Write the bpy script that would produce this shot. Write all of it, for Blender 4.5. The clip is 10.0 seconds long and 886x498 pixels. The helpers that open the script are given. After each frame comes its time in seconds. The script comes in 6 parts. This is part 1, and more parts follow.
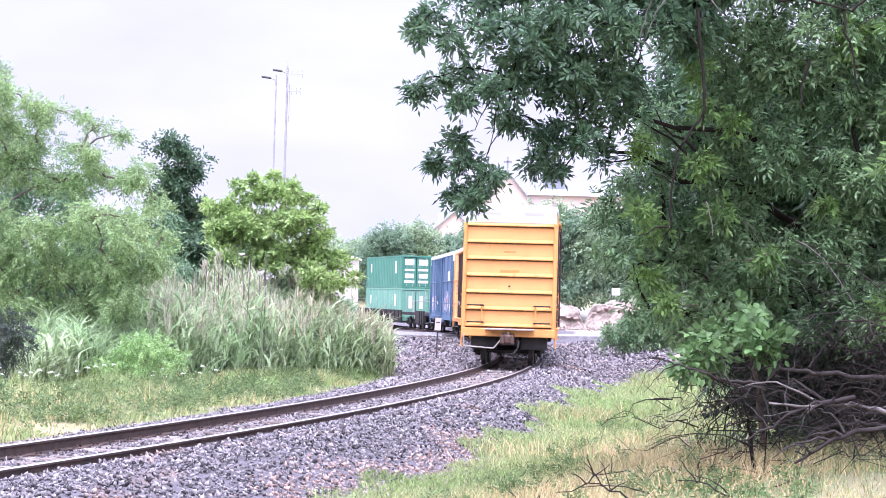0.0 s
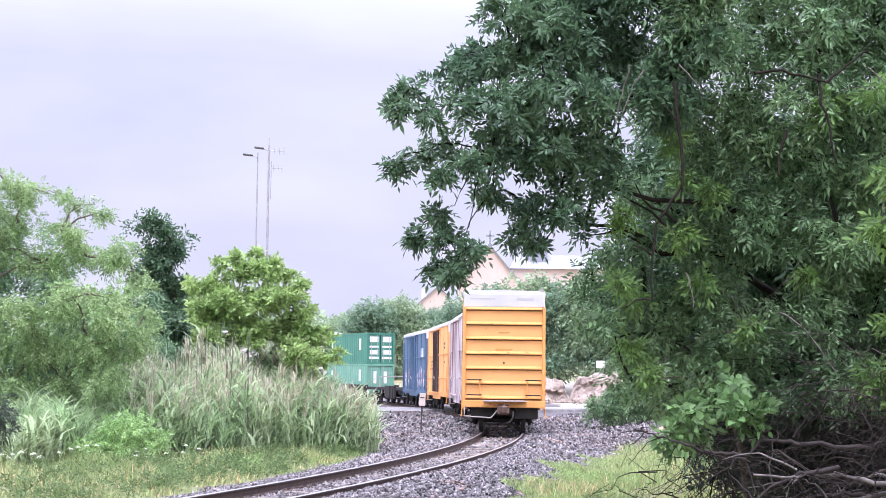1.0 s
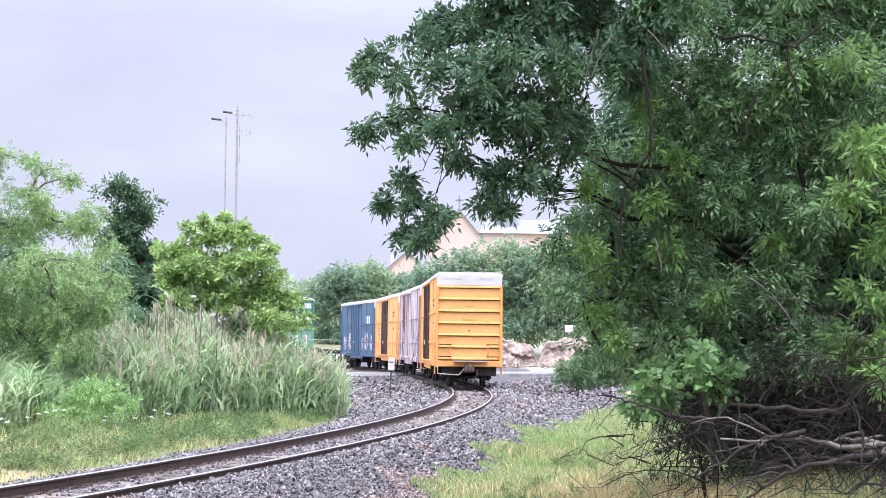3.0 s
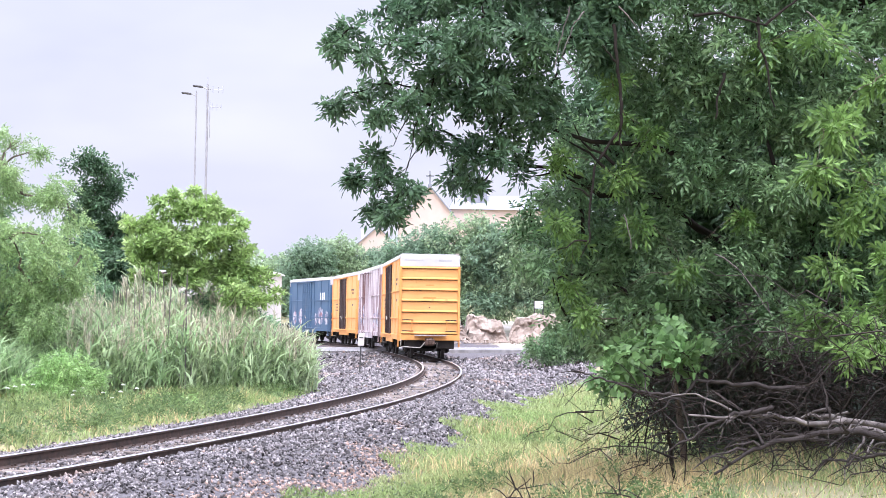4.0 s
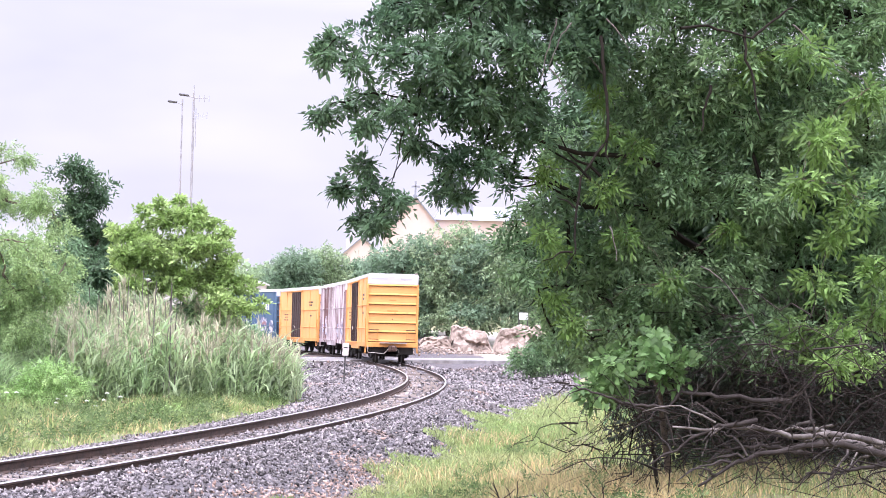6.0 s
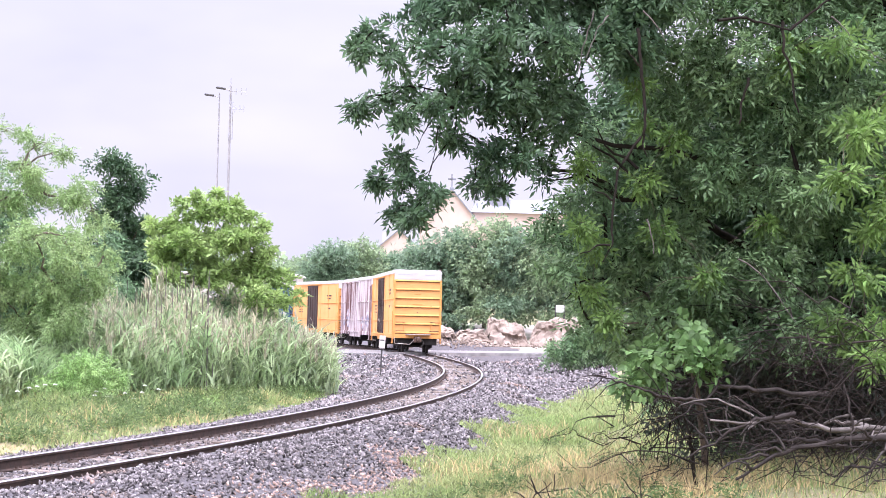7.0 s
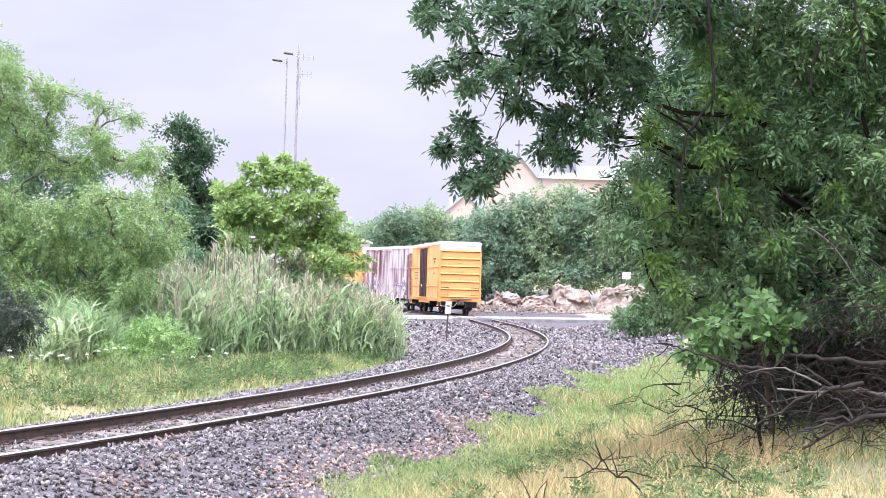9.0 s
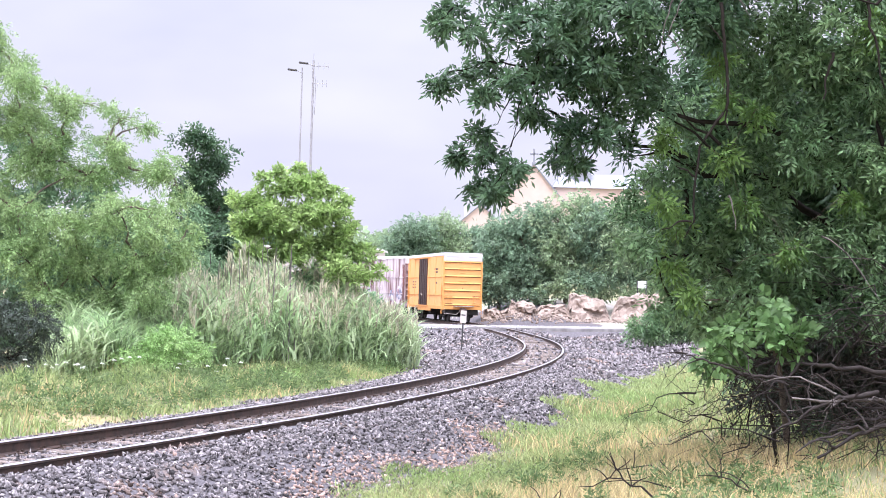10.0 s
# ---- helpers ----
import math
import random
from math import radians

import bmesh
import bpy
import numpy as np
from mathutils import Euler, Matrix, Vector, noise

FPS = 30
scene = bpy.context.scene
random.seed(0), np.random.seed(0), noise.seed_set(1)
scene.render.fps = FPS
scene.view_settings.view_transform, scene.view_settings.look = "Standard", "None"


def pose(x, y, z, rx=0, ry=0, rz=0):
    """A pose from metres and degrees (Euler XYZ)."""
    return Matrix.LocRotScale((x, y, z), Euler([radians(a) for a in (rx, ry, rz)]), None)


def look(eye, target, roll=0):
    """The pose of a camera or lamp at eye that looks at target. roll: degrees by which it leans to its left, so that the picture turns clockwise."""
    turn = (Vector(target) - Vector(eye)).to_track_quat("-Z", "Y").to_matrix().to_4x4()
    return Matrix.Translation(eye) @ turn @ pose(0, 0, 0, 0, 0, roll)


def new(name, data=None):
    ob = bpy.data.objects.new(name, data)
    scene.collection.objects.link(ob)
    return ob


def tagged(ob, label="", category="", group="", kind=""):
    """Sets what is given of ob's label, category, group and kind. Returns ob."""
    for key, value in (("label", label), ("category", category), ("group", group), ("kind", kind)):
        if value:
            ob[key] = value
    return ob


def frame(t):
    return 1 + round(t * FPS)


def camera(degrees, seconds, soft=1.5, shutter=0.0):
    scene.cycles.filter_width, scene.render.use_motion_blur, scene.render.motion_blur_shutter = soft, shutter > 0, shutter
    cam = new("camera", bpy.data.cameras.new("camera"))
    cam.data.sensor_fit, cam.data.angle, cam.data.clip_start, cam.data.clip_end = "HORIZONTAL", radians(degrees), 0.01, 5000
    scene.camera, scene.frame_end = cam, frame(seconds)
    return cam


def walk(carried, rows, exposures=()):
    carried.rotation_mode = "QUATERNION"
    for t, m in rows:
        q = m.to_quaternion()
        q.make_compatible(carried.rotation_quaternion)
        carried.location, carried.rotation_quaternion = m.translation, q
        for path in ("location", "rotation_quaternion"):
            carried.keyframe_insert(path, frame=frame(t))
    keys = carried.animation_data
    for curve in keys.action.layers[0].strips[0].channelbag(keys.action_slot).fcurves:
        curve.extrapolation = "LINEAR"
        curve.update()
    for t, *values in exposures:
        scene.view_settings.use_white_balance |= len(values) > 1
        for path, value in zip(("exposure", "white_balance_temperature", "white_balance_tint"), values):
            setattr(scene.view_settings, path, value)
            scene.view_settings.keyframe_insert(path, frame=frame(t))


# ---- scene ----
# z = 0 is the rail top at the reference point of the track, y runs along the first view
SIGHT = [
    (0.0, -0.030, 0.000, 2.048, 91.351, -1.573, -0.382),
    (0.5, -0.021, 0.000, 2.057, 92.590, -1.202, -0.584),
    (1.0, -0.001, 0.000, 2.057, 93.799, -0.753, -0.887),
    (1.5, -0.007, 0.000, 2.061, 94.548, -0.577, -1.253),
    (2.0, 0.001, 0.000, 2.058, 94.524, -0.552, -1.473),
    (2.5, 0.007, 0.000, 2.064, 93.758, -0.570, -1.632),
    (3.0, 0.008, 0.000, 2.064, 92.652, -0.694, -1.892),
    (4.5, 0.012, 0.000, 2.061, 91.853, -1.074, -3.365),
    (5.0, 0.005, 0.000, 2.060, 92.220, -1.197, -3.655),
    (5.5, 0.005, 0.000, 2.057, 92.316, -1.265, -3.647),
    (7.0, -0.001, 0.000, 2.062, 91.964, -1.358, -2.186),
    (7.5, 0.018, 0.000, 2.068, 91.945, -1.316, -1.510),
    (8.0, 0.001, 0.000, 2.074, 91.548, -1.406, -0.888),
    (8.5, 0.001, 0.000, 2.070, 91.100, -1.623, -0.387),
    (9.0, -0.000, 0.000, 2.070, 90.790, -1.686, -0.023),
    (9.5, 0.004, 0.000, 2.074, 90.822, -1.763, 0.252),
    (10.0, 0.015, 0.000, 2.071, 91.070, -1.659, 0.481),
]
cam = camera(28.38, 10.0, soft=0.9)
walk(cam, [(t, pose(*v)) for t, *v in SIGHT],
     [(t, ev, k, tint) for t, ev, k, tint in ((0.0, 0.50, 5450, 26), (0.5, 0.34, 5500, 24), (1.0, 0.22, 5600, 19), (2.5, 0.10, 5600, 12), (3.0, 0.18, 5650, 12), (4.5, 0.35, 5800, 15), (5.5, 0.38, 5900, 19), (7.0, 0.36, 5900, 19), (8.5, 0.29, 5800, 15), (10.0, 0.30, 5800, 15))])

# ---- overcast daylight ----
SUN_UP, SUN_ROUND = radians(68), radians(200)
world = bpy.data.worlds.new("overcast_sky")
scene.world = world
world.use_nodes = True
wn, wl = world.node_tree.nodes, world.node_tree.links
wn.clear()
w_out = wn.new("ShaderNodeOutputWorld")
w_bg = wn.new("ShaderNodeBackground")
w_sky = wn.new("ShaderNodeTexSky")
w_sky.sky_type, w_sky.sun_disc = "NISHITA", False
w_sky.sun_elevation, w_sky.sun_rotation = SUN_UP, SUN_ROUND
w_sky.dust_density, w_sky.air_density = 6.0, 1.2
w_co = wn.new("ShaderNodeTexCoord")
w_map = wn.new("ShaderNodeMapping")
w_map.inputs["Scale"].default_value = (1.0, 1.0, 2.6)
w_noise = wn.new("ShaderNodeTexNoise")
w_noise.inputs["Scale"].default_value, w_noise.inputs["Detail"].default_value = 7.0, 3.0
w_ramp = wn.new("ShaderNodeValToRGB")
w_ramp.color_ramp.elements[0].position, w_ramp.color_ramp.elements[0].color = 0.30, (6.3, 6.08, 6.7, 1)
w_ramp.color_ramp.elements[1].position, w_ramp.color_ramp.elements[1].color = 0.72, (7.5, 7.15, 7.65, 1)
w_mix = wn.new("ShaderNodeMixRGB")
w_mix.inputs["Fac"].default_value = 0.88
wl.new(w_co.outputs["Generated"], w_map.inputs["Vector"])
wl.new(w_map.outputs["Vector"], w_noise.inputs["Vector"])
wl.new(w_noise.outputs["Fac"], w_ramp.inputs["Fac"])
wl.new(w_sky.outputs["Color"], w_mix.inputs["Color1"])
wl.new(w_ramp.outputs["Color"], w_mix.inputs["Color2"])
# an overcast sky is several times as bright overhead as at the horizon
w_up = wn.new("ShaderNodeSeparateXYZ")
w_lift = wn.new("ShaderNodeMapRange")
w_lift.inputs["From Min"].default_value, w_lift.inputs["From Max"].default_value = 0.17, 1.0
w_lift.inputs["To Min"].default_value, w_lift.inputs["To Max"].default_value = 1.0, 6.2
w_mul = wn.new("ShaderNodeVectorMath")
w_mul.operation = "SCALE"
wl.new(w_co.outputs["Generated"], w_up.inputs["Vector"])
wl.new(w_up.outputs["Z"], w_lift.inputs["Value"])
wl.new(w_mix.outputs["Color"], w_mul.inputs[0])
wl.new(w_lift.outputs["Result"], w_mul.inputs["Scale"])
wl.new(w_mul.outputs["Vector"], w_bg.inputs["Color"])
w_bg.inputs["Strength"].default_value = 0.115
wl.new(w_bg.outputs["Background"], w_out.inputs["Surface"])
sun_data = bpy.data.lights.new("sun", "SUN")
sun_data.energy, sun_data.angle, sun_data.color = 1.5, radians(24), (1.0, 0.97, 0.91)
sun = new("sun", sun_data)
sun.matrix_world = look((0, 0, 0), (math.sin(SUN_ROUND + math.pi) * math.cos(SUN_UP), math.cos(SUN_ROUND + math.pi) * math.cos(SUN_UP), -math.sin(SUN_UP)))


# ---- materials ----
def mat(name, base, other=None, scale=6.0, rough=0.8, metal=0.0, bump=0.0, bump_scale=60.0, mix=(0.35, 0.7), island=0.0, spec=0.3,
        wear=None, wear_at=(0.6, 0.75), wear_scale=2.0, stretch=(1, 1, 1), each=0.0, through_light=0.0):
    """A two-scale procedural surface: base and other mixed by noise, wear patches, per-island or per-object variation, bump."""
    m = bpy.data.materials.new(name)
    m.use_nodes = True
    n, k = m.node_tree.nodes, m.node_tree.links
    b = n["Principled BSDF"]
    b.inputs["Roughness"].default_value, b.inputs["Metallic"].default_value = rough, metal
    b.inputs["Specular IOR Level"].default_value = spec
    other = other or tuple(c * 0.75 for c in base)
    co = n.new("ShaderNodeTexCoord")
    mp = n.new("ShaderNodeMapping")
    mp.inputs["Scale"].default_value = stretch
    k.new(co.outputs["Object"], mp.inputs["Vector"])
    nz = n.new("ShaderNodeTexNoise")
    nz.inputs["Scale"].default_value, nz.inputs["Detail"].default_value = scale, 5
    k.new(mp.outputs["Vector"], nz.inputs["Vector"])
    rp = n.new("ShaderNodeValToRGB")
    rp.color_ramp.elements[0].position, rp.color_ramp.elements[0].color = mix[0], (*base, 1)
    rp.color_ramp.elements[1].position, rp.color_ramp.elements[1].color = mix[1], (*other, 1)
    k.new(nz.outputs["Fac"], rp.inputs["Fac"])
    out = rp.outputs["Color"]
    if wear:
        wz = n.new("ShaderNodeTexNoise")
        wz.inputs["Scale"].default_value, wz.inputs["Detail"].default_value = wear_scale, 8
        k.new(mp.outputs["Vector"], wz.inputs["Vector"])
        wr = n.new("ShaderNodeMapRange")
        wr.inputs["From Min"].default_value, wr.inputs["From Max"].default_value = wear_at
        k.new(wz.outputs["Fac"], wr.inputs["Value"])
        wm = n.new("ShaderNodeMixRGB")
        wm.inputs["Color2"].default_value = (*wear, 1)
        k.new(wr.outputs["Result"], wm.inputs["Fac"])
        k.new(out, wm.inputs["Color1"])
        out = wm.outputs["Color"]
    if island or each:
        src = n.new("ShaderNodeNewGeometry").outputs["Random Per Island"] if island else n.new("ShaderNodeObjectInfo").outputs["Random"]
        amount = island or each
        mr = n.new("ShaderNodeMapRange")
        mr.inputs["To Min"].default_value, mr.inputs["To Max"].default_value = 1 - amount, 1 + amount
        k.new(src, mr.inputs["Value"])
        hs = n.new("ShaderNodeHueSaturation")
        k.new(mr.outputs["Result"], hs.inputs["Value"])
        k.new(out, hs.inputs["Color"])
        out = hs.outputs["Color"]
    k.new(out, b.inputs["Base Color"])
    if bump:
        bz = n.new("ShaderNodeTexNoise")
        bz.inputs["Scale"].default_value, bz.inputs["Detail"].default_value = bump_scale, 4
        k.new(mp.outputs["Vector"], bz.inputs["Vector"])
        bp = n.new("ShaderNodeBump")
        bp.inputs["Strength"].default_value, bp.inputs["Distance"].default_value = bump, 0.02
        k.new(bz.outputs["Fac"], bp.inputs["Height"])
        k.new(bp.outputs["Normal"], b.inputs["Normal"])
    if through_light:
        tr = n.new("ShaderNodeBsdfTranslucent")
        k.new(out, tr.inputs["Color"])
        ms = n.new("ShaderNodeMixShader")
        ms.inputs["Fac"].default_value = through_light
        k.new(b.outputs["BSDF"], ms.inputs[1])
        k.new(tr.outputs["BSDF"], ms.inputs[2])
        k.new(ms.outputs["Shader"], n["Material Output"].inputs["Surface"])
    return m


def leaf_mat(name, base, other, rough=0.5, scale=1.2, vary=0.45, sheer=0.38):
    """A leaf that lets the part `sheer` of the light through."""
    return mat(name, base, other, scale=scale, rough=rough, island=vary, through_light=sheer, spec=0.3)


# bed coloured darker than its stones, for the shade in their gaps
M_BALLAST_BED = mat("ballast_bed", (0.13, 0.12, 0.125), (0.07, 0.062, 0.066), scale=14, rough=0.95, bump=1.0, bump_scale=22, wear=(0.20, 0.14, 0.10), wear_at=(0.60, 0.72), wear_scale=0.5)
M_STONE = mat("granite_ballast_stone", (0.25, 0.228, 0.224), (0.075, 0.068, 0.069), scale=7, rough=0.9, island=0.85, bump=0.4, bump_scale=90, wear=(0.25, 0.18, 0.145), wear_at=(0.60, 0.70), wear_scale=0.45)
M_RAIL_WEB = mat("rusted_rail_steel", (0.10, 0.065, 0.05), (0.05, 0.04, 0.035), scale=8, rough=0.8, metal=0.2, bump=0.3)
M_RAIL_HEAD = mat("worn_rail_head", (0.62, 0.60, 0.60), (0.42, 0.40, 0.39), scale=5, rough=0.28, metal=0.9)
M_TIE = mat("weathered_tie_timber", (0.22, 0.18, 0.15), (0.10, 0.08, 0.07), scale=5, rough=0.9, each=0.35, bump=0.6, stretch=(1, 8, 1), wear=(0.45, 0.40, 0.36), wear_at=(0.58, 0.7), wear_scale=2.5)
M_ASPHALT = mat("worn_asphalt", (0.25, 0.24, 0.24), (0.17, 0.165, 0.165), scale=0.8, rough=0.9, bump=0.4, bump_scale=50)
M_LINE = mat("faded_road_paint", (0.75, 0.74, 0.70), (0.5, 0.49, 0.46), scale=3, rough=0.7)
M_GRASS = leaf_mat("green_grass", (0.245, 0.335, 0.12), (0.35, 0.385, 0.175), scale=0.35)
M_GRASS_DRY = leaf_mat("dry_grass", (0.62, 0.48, 0.26), (0.42, 0.37, 0.18), scale=0.5)
M_REED = leaf_mat("grey_green_reed", (0.33, 0.46, 0.23), (0.50, 0.58, 0.35), scale=0.5)
M_PLUME = leaf_mat("pale_reed_plume", (0.58, 0.53, 0.40), (0.46, 0.45, 0.32), scale=0.6)
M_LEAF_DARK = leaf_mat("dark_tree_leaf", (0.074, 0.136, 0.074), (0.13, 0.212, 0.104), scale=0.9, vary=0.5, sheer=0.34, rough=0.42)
# leaf darkened in colour for shaded undergrowth; the field-edge shrub shares it
M_LEAF_SHADE = leaf_mat("dull_shade_leaf", (0.055, 0.075, 0.055), (0.085, 0.105, 0.075), scale=0.9, sheer=0.2)
M_LEAF_MID = leaf_mat("green_tree_leaf", (0.138, 0.236, 0.114), (0.235, 0.345, 0.162), scale=0.8, vary=0.55, sheer=0.40, rough=0.42)
M_LEAF_LIGHT = leaf_mat("fresh_tree_leaf", (0.28, 0.405, 0.13), (0.40, 0.52, 0.20), scale=0.7, rough=0.42)
M_LEAF_FEATHER = leaf_mat("feathery_tree_leaf", (0.24, 0.36, 0.145), (0.35, 0.46, 0.205), scale=0.7)
M_LEAF_VERGE = leaf_mat("pale_bush_leaf", (0.27, 0.43, 0.15), (0.36, 0.50, 0.20), scale=0.9)
M_LEAF_BLUE = leaf_mat("blue_green_leaf", (0.16, 0.26, 0.14), (0.22, 0.34, 0.19), scale=0.5)
# distance haze is put into this leaf colour, paler than the near trees
M_LEAF_FAR = leaf_mat("hazed_far_leaf", (0.29, 0.385, 0.22), (0.38, 0.47, 0.285), scale=0.2, sheer=0.5)
M_LEAF_BROAD = leaf_mat("broad_shrub_leaf", (0.12, 0.215, 0.075), (0.18, 0.29, 0.11), scale=1.5)
# bank leaves greyed and blued in the colour to suggest haze
M_LEAF_HILL = leaf_mat("hazed_bank_leaf", (0.19, 0.285, 0.18), (0.27, 0.365, 0.24), scale=0.25, sheer=0.5)
M_LEAF_FRESH = leaf_mat("sapling_and_backlit_leaf", (0.135, 0.235, 0.068), (0.21, 0.33, 0.095), scale=0.9, sheer=0.45)
# near-black bark, fully rough
M_BARK_DARK = mat("dark_matte_bark", (0.030, 0.025, 0.021), (0.018, 0.015, 0.013), scale=9, rough=1.0, spec=0.05)
# grey limb wood darkened in colour, for the shade under the trees
M_DEADWOOD_DARK = mat("shade_dark_dead_wood", (0.058, 0.049, 0.045), (0.032, 0.027, 0.025), scale=6, rough=1.0, bump=0.5, spec=0.1, stretch=(1, 1, 0.3))
M_WEED = leaf_mat("weed_leaf", (0.12, 0.19, 0.07), (0.19, 0.25, 0.10), scale=0.6)
M_STONE_RED = mat("reddish_ballast_stone", (0.40, 0.29, 0.24), (0.27, 0.19, 0.155), scale=5, rough=0.95, island=0.5)
M_BARK = mat("grey_brown_bark", (0.17, 0.13, 0.10), (0.08, 0.065, 0.05), scale=7, rough=0.95, bump=0.8, stretch=(1, 1, 0.2))
M_DEADWOOD = mat("bleached_dead_wood", (0.21, 0.185, 0.17), (0.06, 0.05, 0.046), scale=6, rough=0.95, bump=0.5, stretch=(1, 1, 0.3))
# twig brown pulled near black to carry the shade in the brush
M_TWIG = mat("shade_dark_twigs", (0.042, 0.034, 0.030), (0.022, 0.018, 0.017), scale=3, rough=1.0, island=0.5, spec=0.1)
M_FLOWER = mat("white_flower", (0.8, 0.8, 0.75), (0.7, 0.72, 0.6), scale=9, rough=0.7)
M_ROCK = mat("pale_limestone", (0.37, 0.305, 0.255), (0.23, 0.18, 0.145), scale=0.8, rough=0.95, bump=0.8, bump_scale=5, wear=(0.14, 0.105, 0.08), wear_at=(0.52, 0.66), wear_scale=1.0, stretch=(1, 1, 1.8))


# ---- making meshes ----
def part(name, bm, material, parent=None, label="", kind="", smooth=False):
    me = bpy.data.meshes.new(name)
    if isinstance(bm, tuple):
        me.from_pydata(bm[0], [], bm[1])
    else:
        bm.to_mesh(me)
        bm.free()
    for mm in (material if isinstance(material, (list, tuple)) else [material]):
        me.materials.append(mm)
    if smooth:
        me.polygons.foreach_set("use_smooth", [True] * len(me.polygons))
    ob = new(name, me)
    if parent:
        ob.parent = parent
    return tagged(ob, label, kind=kind)


def fast_mesh(name, verts, tris, material, parent=None, label="", kind="", slots=None):
    """A mesh of triangles from numpy arrays."""
    me = bpy.data.meshes.new(name)
    verts, tris = np.asarray(verts, np.float32), np.asarray(tris, np.int32)
    me.vertices.add(len(verts))
    me.vertices.foreach_set("co", verts.ravel())
    me.loops.add(tris.size)
    me.loops.foreach_set("vertex_index", tris.ravel())
    me.polygons.add(len(tris))
    me.polygons.foreach_set("loop_start", np.arange(0, tris.size, 3, dtype=np.int32))
    if slots is not None:
        me.polygons.foreach_set("material_index", np.asarray(slots, np.int32))
    for mm in (material if isinstance(material, (list, tuple)) else [material]):
        me.materials.append(mm)
    me.update(calc_edges=True)
    ob = new(name, me)
    if parent:
        ob.parent = parent
    return tagged(ob, label, kind=kind)


def box(bm, size, at=(0, 0, 0), turn=(0, 0, 0), bevel=0.0):
    got = bmesh.ops.create_cube(bm, size=1.0, matrix=pose(*at, *turn) @ Matrix.Diagonal((*size, 1)))
    if bevel:
        edges = {e for v in got["verts"] for e in v.link_edges}
        bmesh.ops.bevel(bm, geom=list(edges), offset=bevel, segments=1, affect="EDGES")
    return bm


def rod(bm, a, b, r0, r1=None, sides=8):
    a, b = Vector(a), Vector(b)
    d = b - a
    m = Matrix.Translation((a + b) / 2) @ d.to_track_quat("Z", "Y").to_matrix().to_4x4()
    bmesh.ops.create_cone(bm, cap_ends=True, segments=sides, radius1=r0, radius2=r0 if r1 is None else r1, depth=d.length, matrix=m)
    return bm


def empty(name, m, label, category, group="", kind=""):
    ob = new(name)
    ob.matrix_basis = m
    return tagged(ob, label, category, group, kind)


# ---- the line of the track: a curve to the left that eases off, then tightens ----
X0, Y0, A0 = -5.70959, 18.01281, 1.26374
GRADE, GAUGE = -0.00793, 1.505
TRACK_S = np.arange(-60, 260, 0.25)
_bend = np.interp(TRACK_S, [-60, 60, 72, 105, 117, 260], [0.00494, 0.00494, 0.00211, 0.00211, 0.00764, 0.00764])
TRACK_A = np.cumsum(_bend) * 0.25
TRACK_A += A0 - TRACK_A[240]
TRACK_X = np.cumsum(np.cos(TRACK_A)) * 0.25
TRACK_Y = np.cumsum(np.sin(TRACK_A)) * 0.25
TRACK_X += X0 - TRACK_X[240]
TRACK_Y += Y0 - TRACK_Y[240]


def rise(s):
    return GRADE * np.clip(s, -60, 130)


def line(s, u=0.0):
    """The place and the heading at s metres along the track, u metres to its right; s may be an array."""
    a = np.interp(s, TRACK_S, TRACK_A)
    return np.interp(s, TRACK_S, TRACK_X) + u * np.sin(a), np.interp(s, TRACK_S, TRACK_Y) - u * np.cos(a), rise(s), a


def along(x, y):
    """The s and u of places, as arrays."""
    x, y = np.atleast_1d(x).ravel(), np.atleast_1d(y).ravel()
    s, u = np.zeros(len(x)), np.zeros(len(x))
    tx, ty, ts, ta = (v[::6] for v in (TRACK_X, TRACK_Y, TRACK_S, TRACK_A))
    for i in range(0, len(x), 20000):
        px, py = x[i:i + 20000], y[i:i + 20000]
        k = ((px[:, None] - tx) ** 2 + (py[:, None] - ty) ** 2).argmin(1)
        dx, dy = px - tx[k], py - ty[k]
        s[i:i + 20000] = ts[k] + dx * np.cos(ta[k]) + dy * np.sin(ta[k])
        u[i:i + 20000] = dx * np.sin(ta[k]) - dy * np.cos(ta[k])
    return s, u


def road_across(x, y):
    """How far beyond the road's near edge a place lies."""
    return (x + 1.2) * -0.615 + (y - 106.6) * 0.788


def height(x, y):
    """The ground's height, as an array."""
    shape = np.shape(x)
    x, y = np.atleast_1d(np.asarray(x, float)).ravel(), np.atleast_1d(np.asarray(y, float)).ravel()
    s, u = along(x, y)
    zt = rise(s)
    bed = np.interp(u, [-9, -3.9, -1.75, 0.70, 0.86, 1.9, 3.4, 5.0, 9.5, 16], [-0.45, -0.58, -0.19, -0.19, -0.075, -0.10, -0.54, -0.48, 0.12, 0.30])
    r = road_across(x, y)
    cross = np.clip(np.minimum((r + 4) / 4, (15 - r) / 4), 0, 1)
    cross = cross * cross * (3 - 2 * cross)
    bed = bed * (1 - cross) - 0.14 * cross
    away = np.clip((np.abs(u) - 14) / 40, 0, 1)
    bed = bed * (1 - away) - 0.2 * away
    bank = np.clip((r - 19) / 9, 0, 1) * np.clip((x - 1.0) / 4, 0, 1) * np.clip((190 - y) / 30, 0, 1)
    far = np.clip((y - 185) / 120, 0, 1)
    lumps = 0.05 * np.sin(x * 1.3 + 2 * np.sin(y * 0.7)) + 0.04 * np.sin(y * 1.9 + x * 0.6)
    off = np.clip((np.abs(u) - 4.0) / 2, 0, 1) * np.clip((100 - y) / 30, 0, 1)
    z = zt + bed + 1.6 * bank + 8.0 * far + lumps * off
    return z.reshape(shape) if shape else float(z[0])


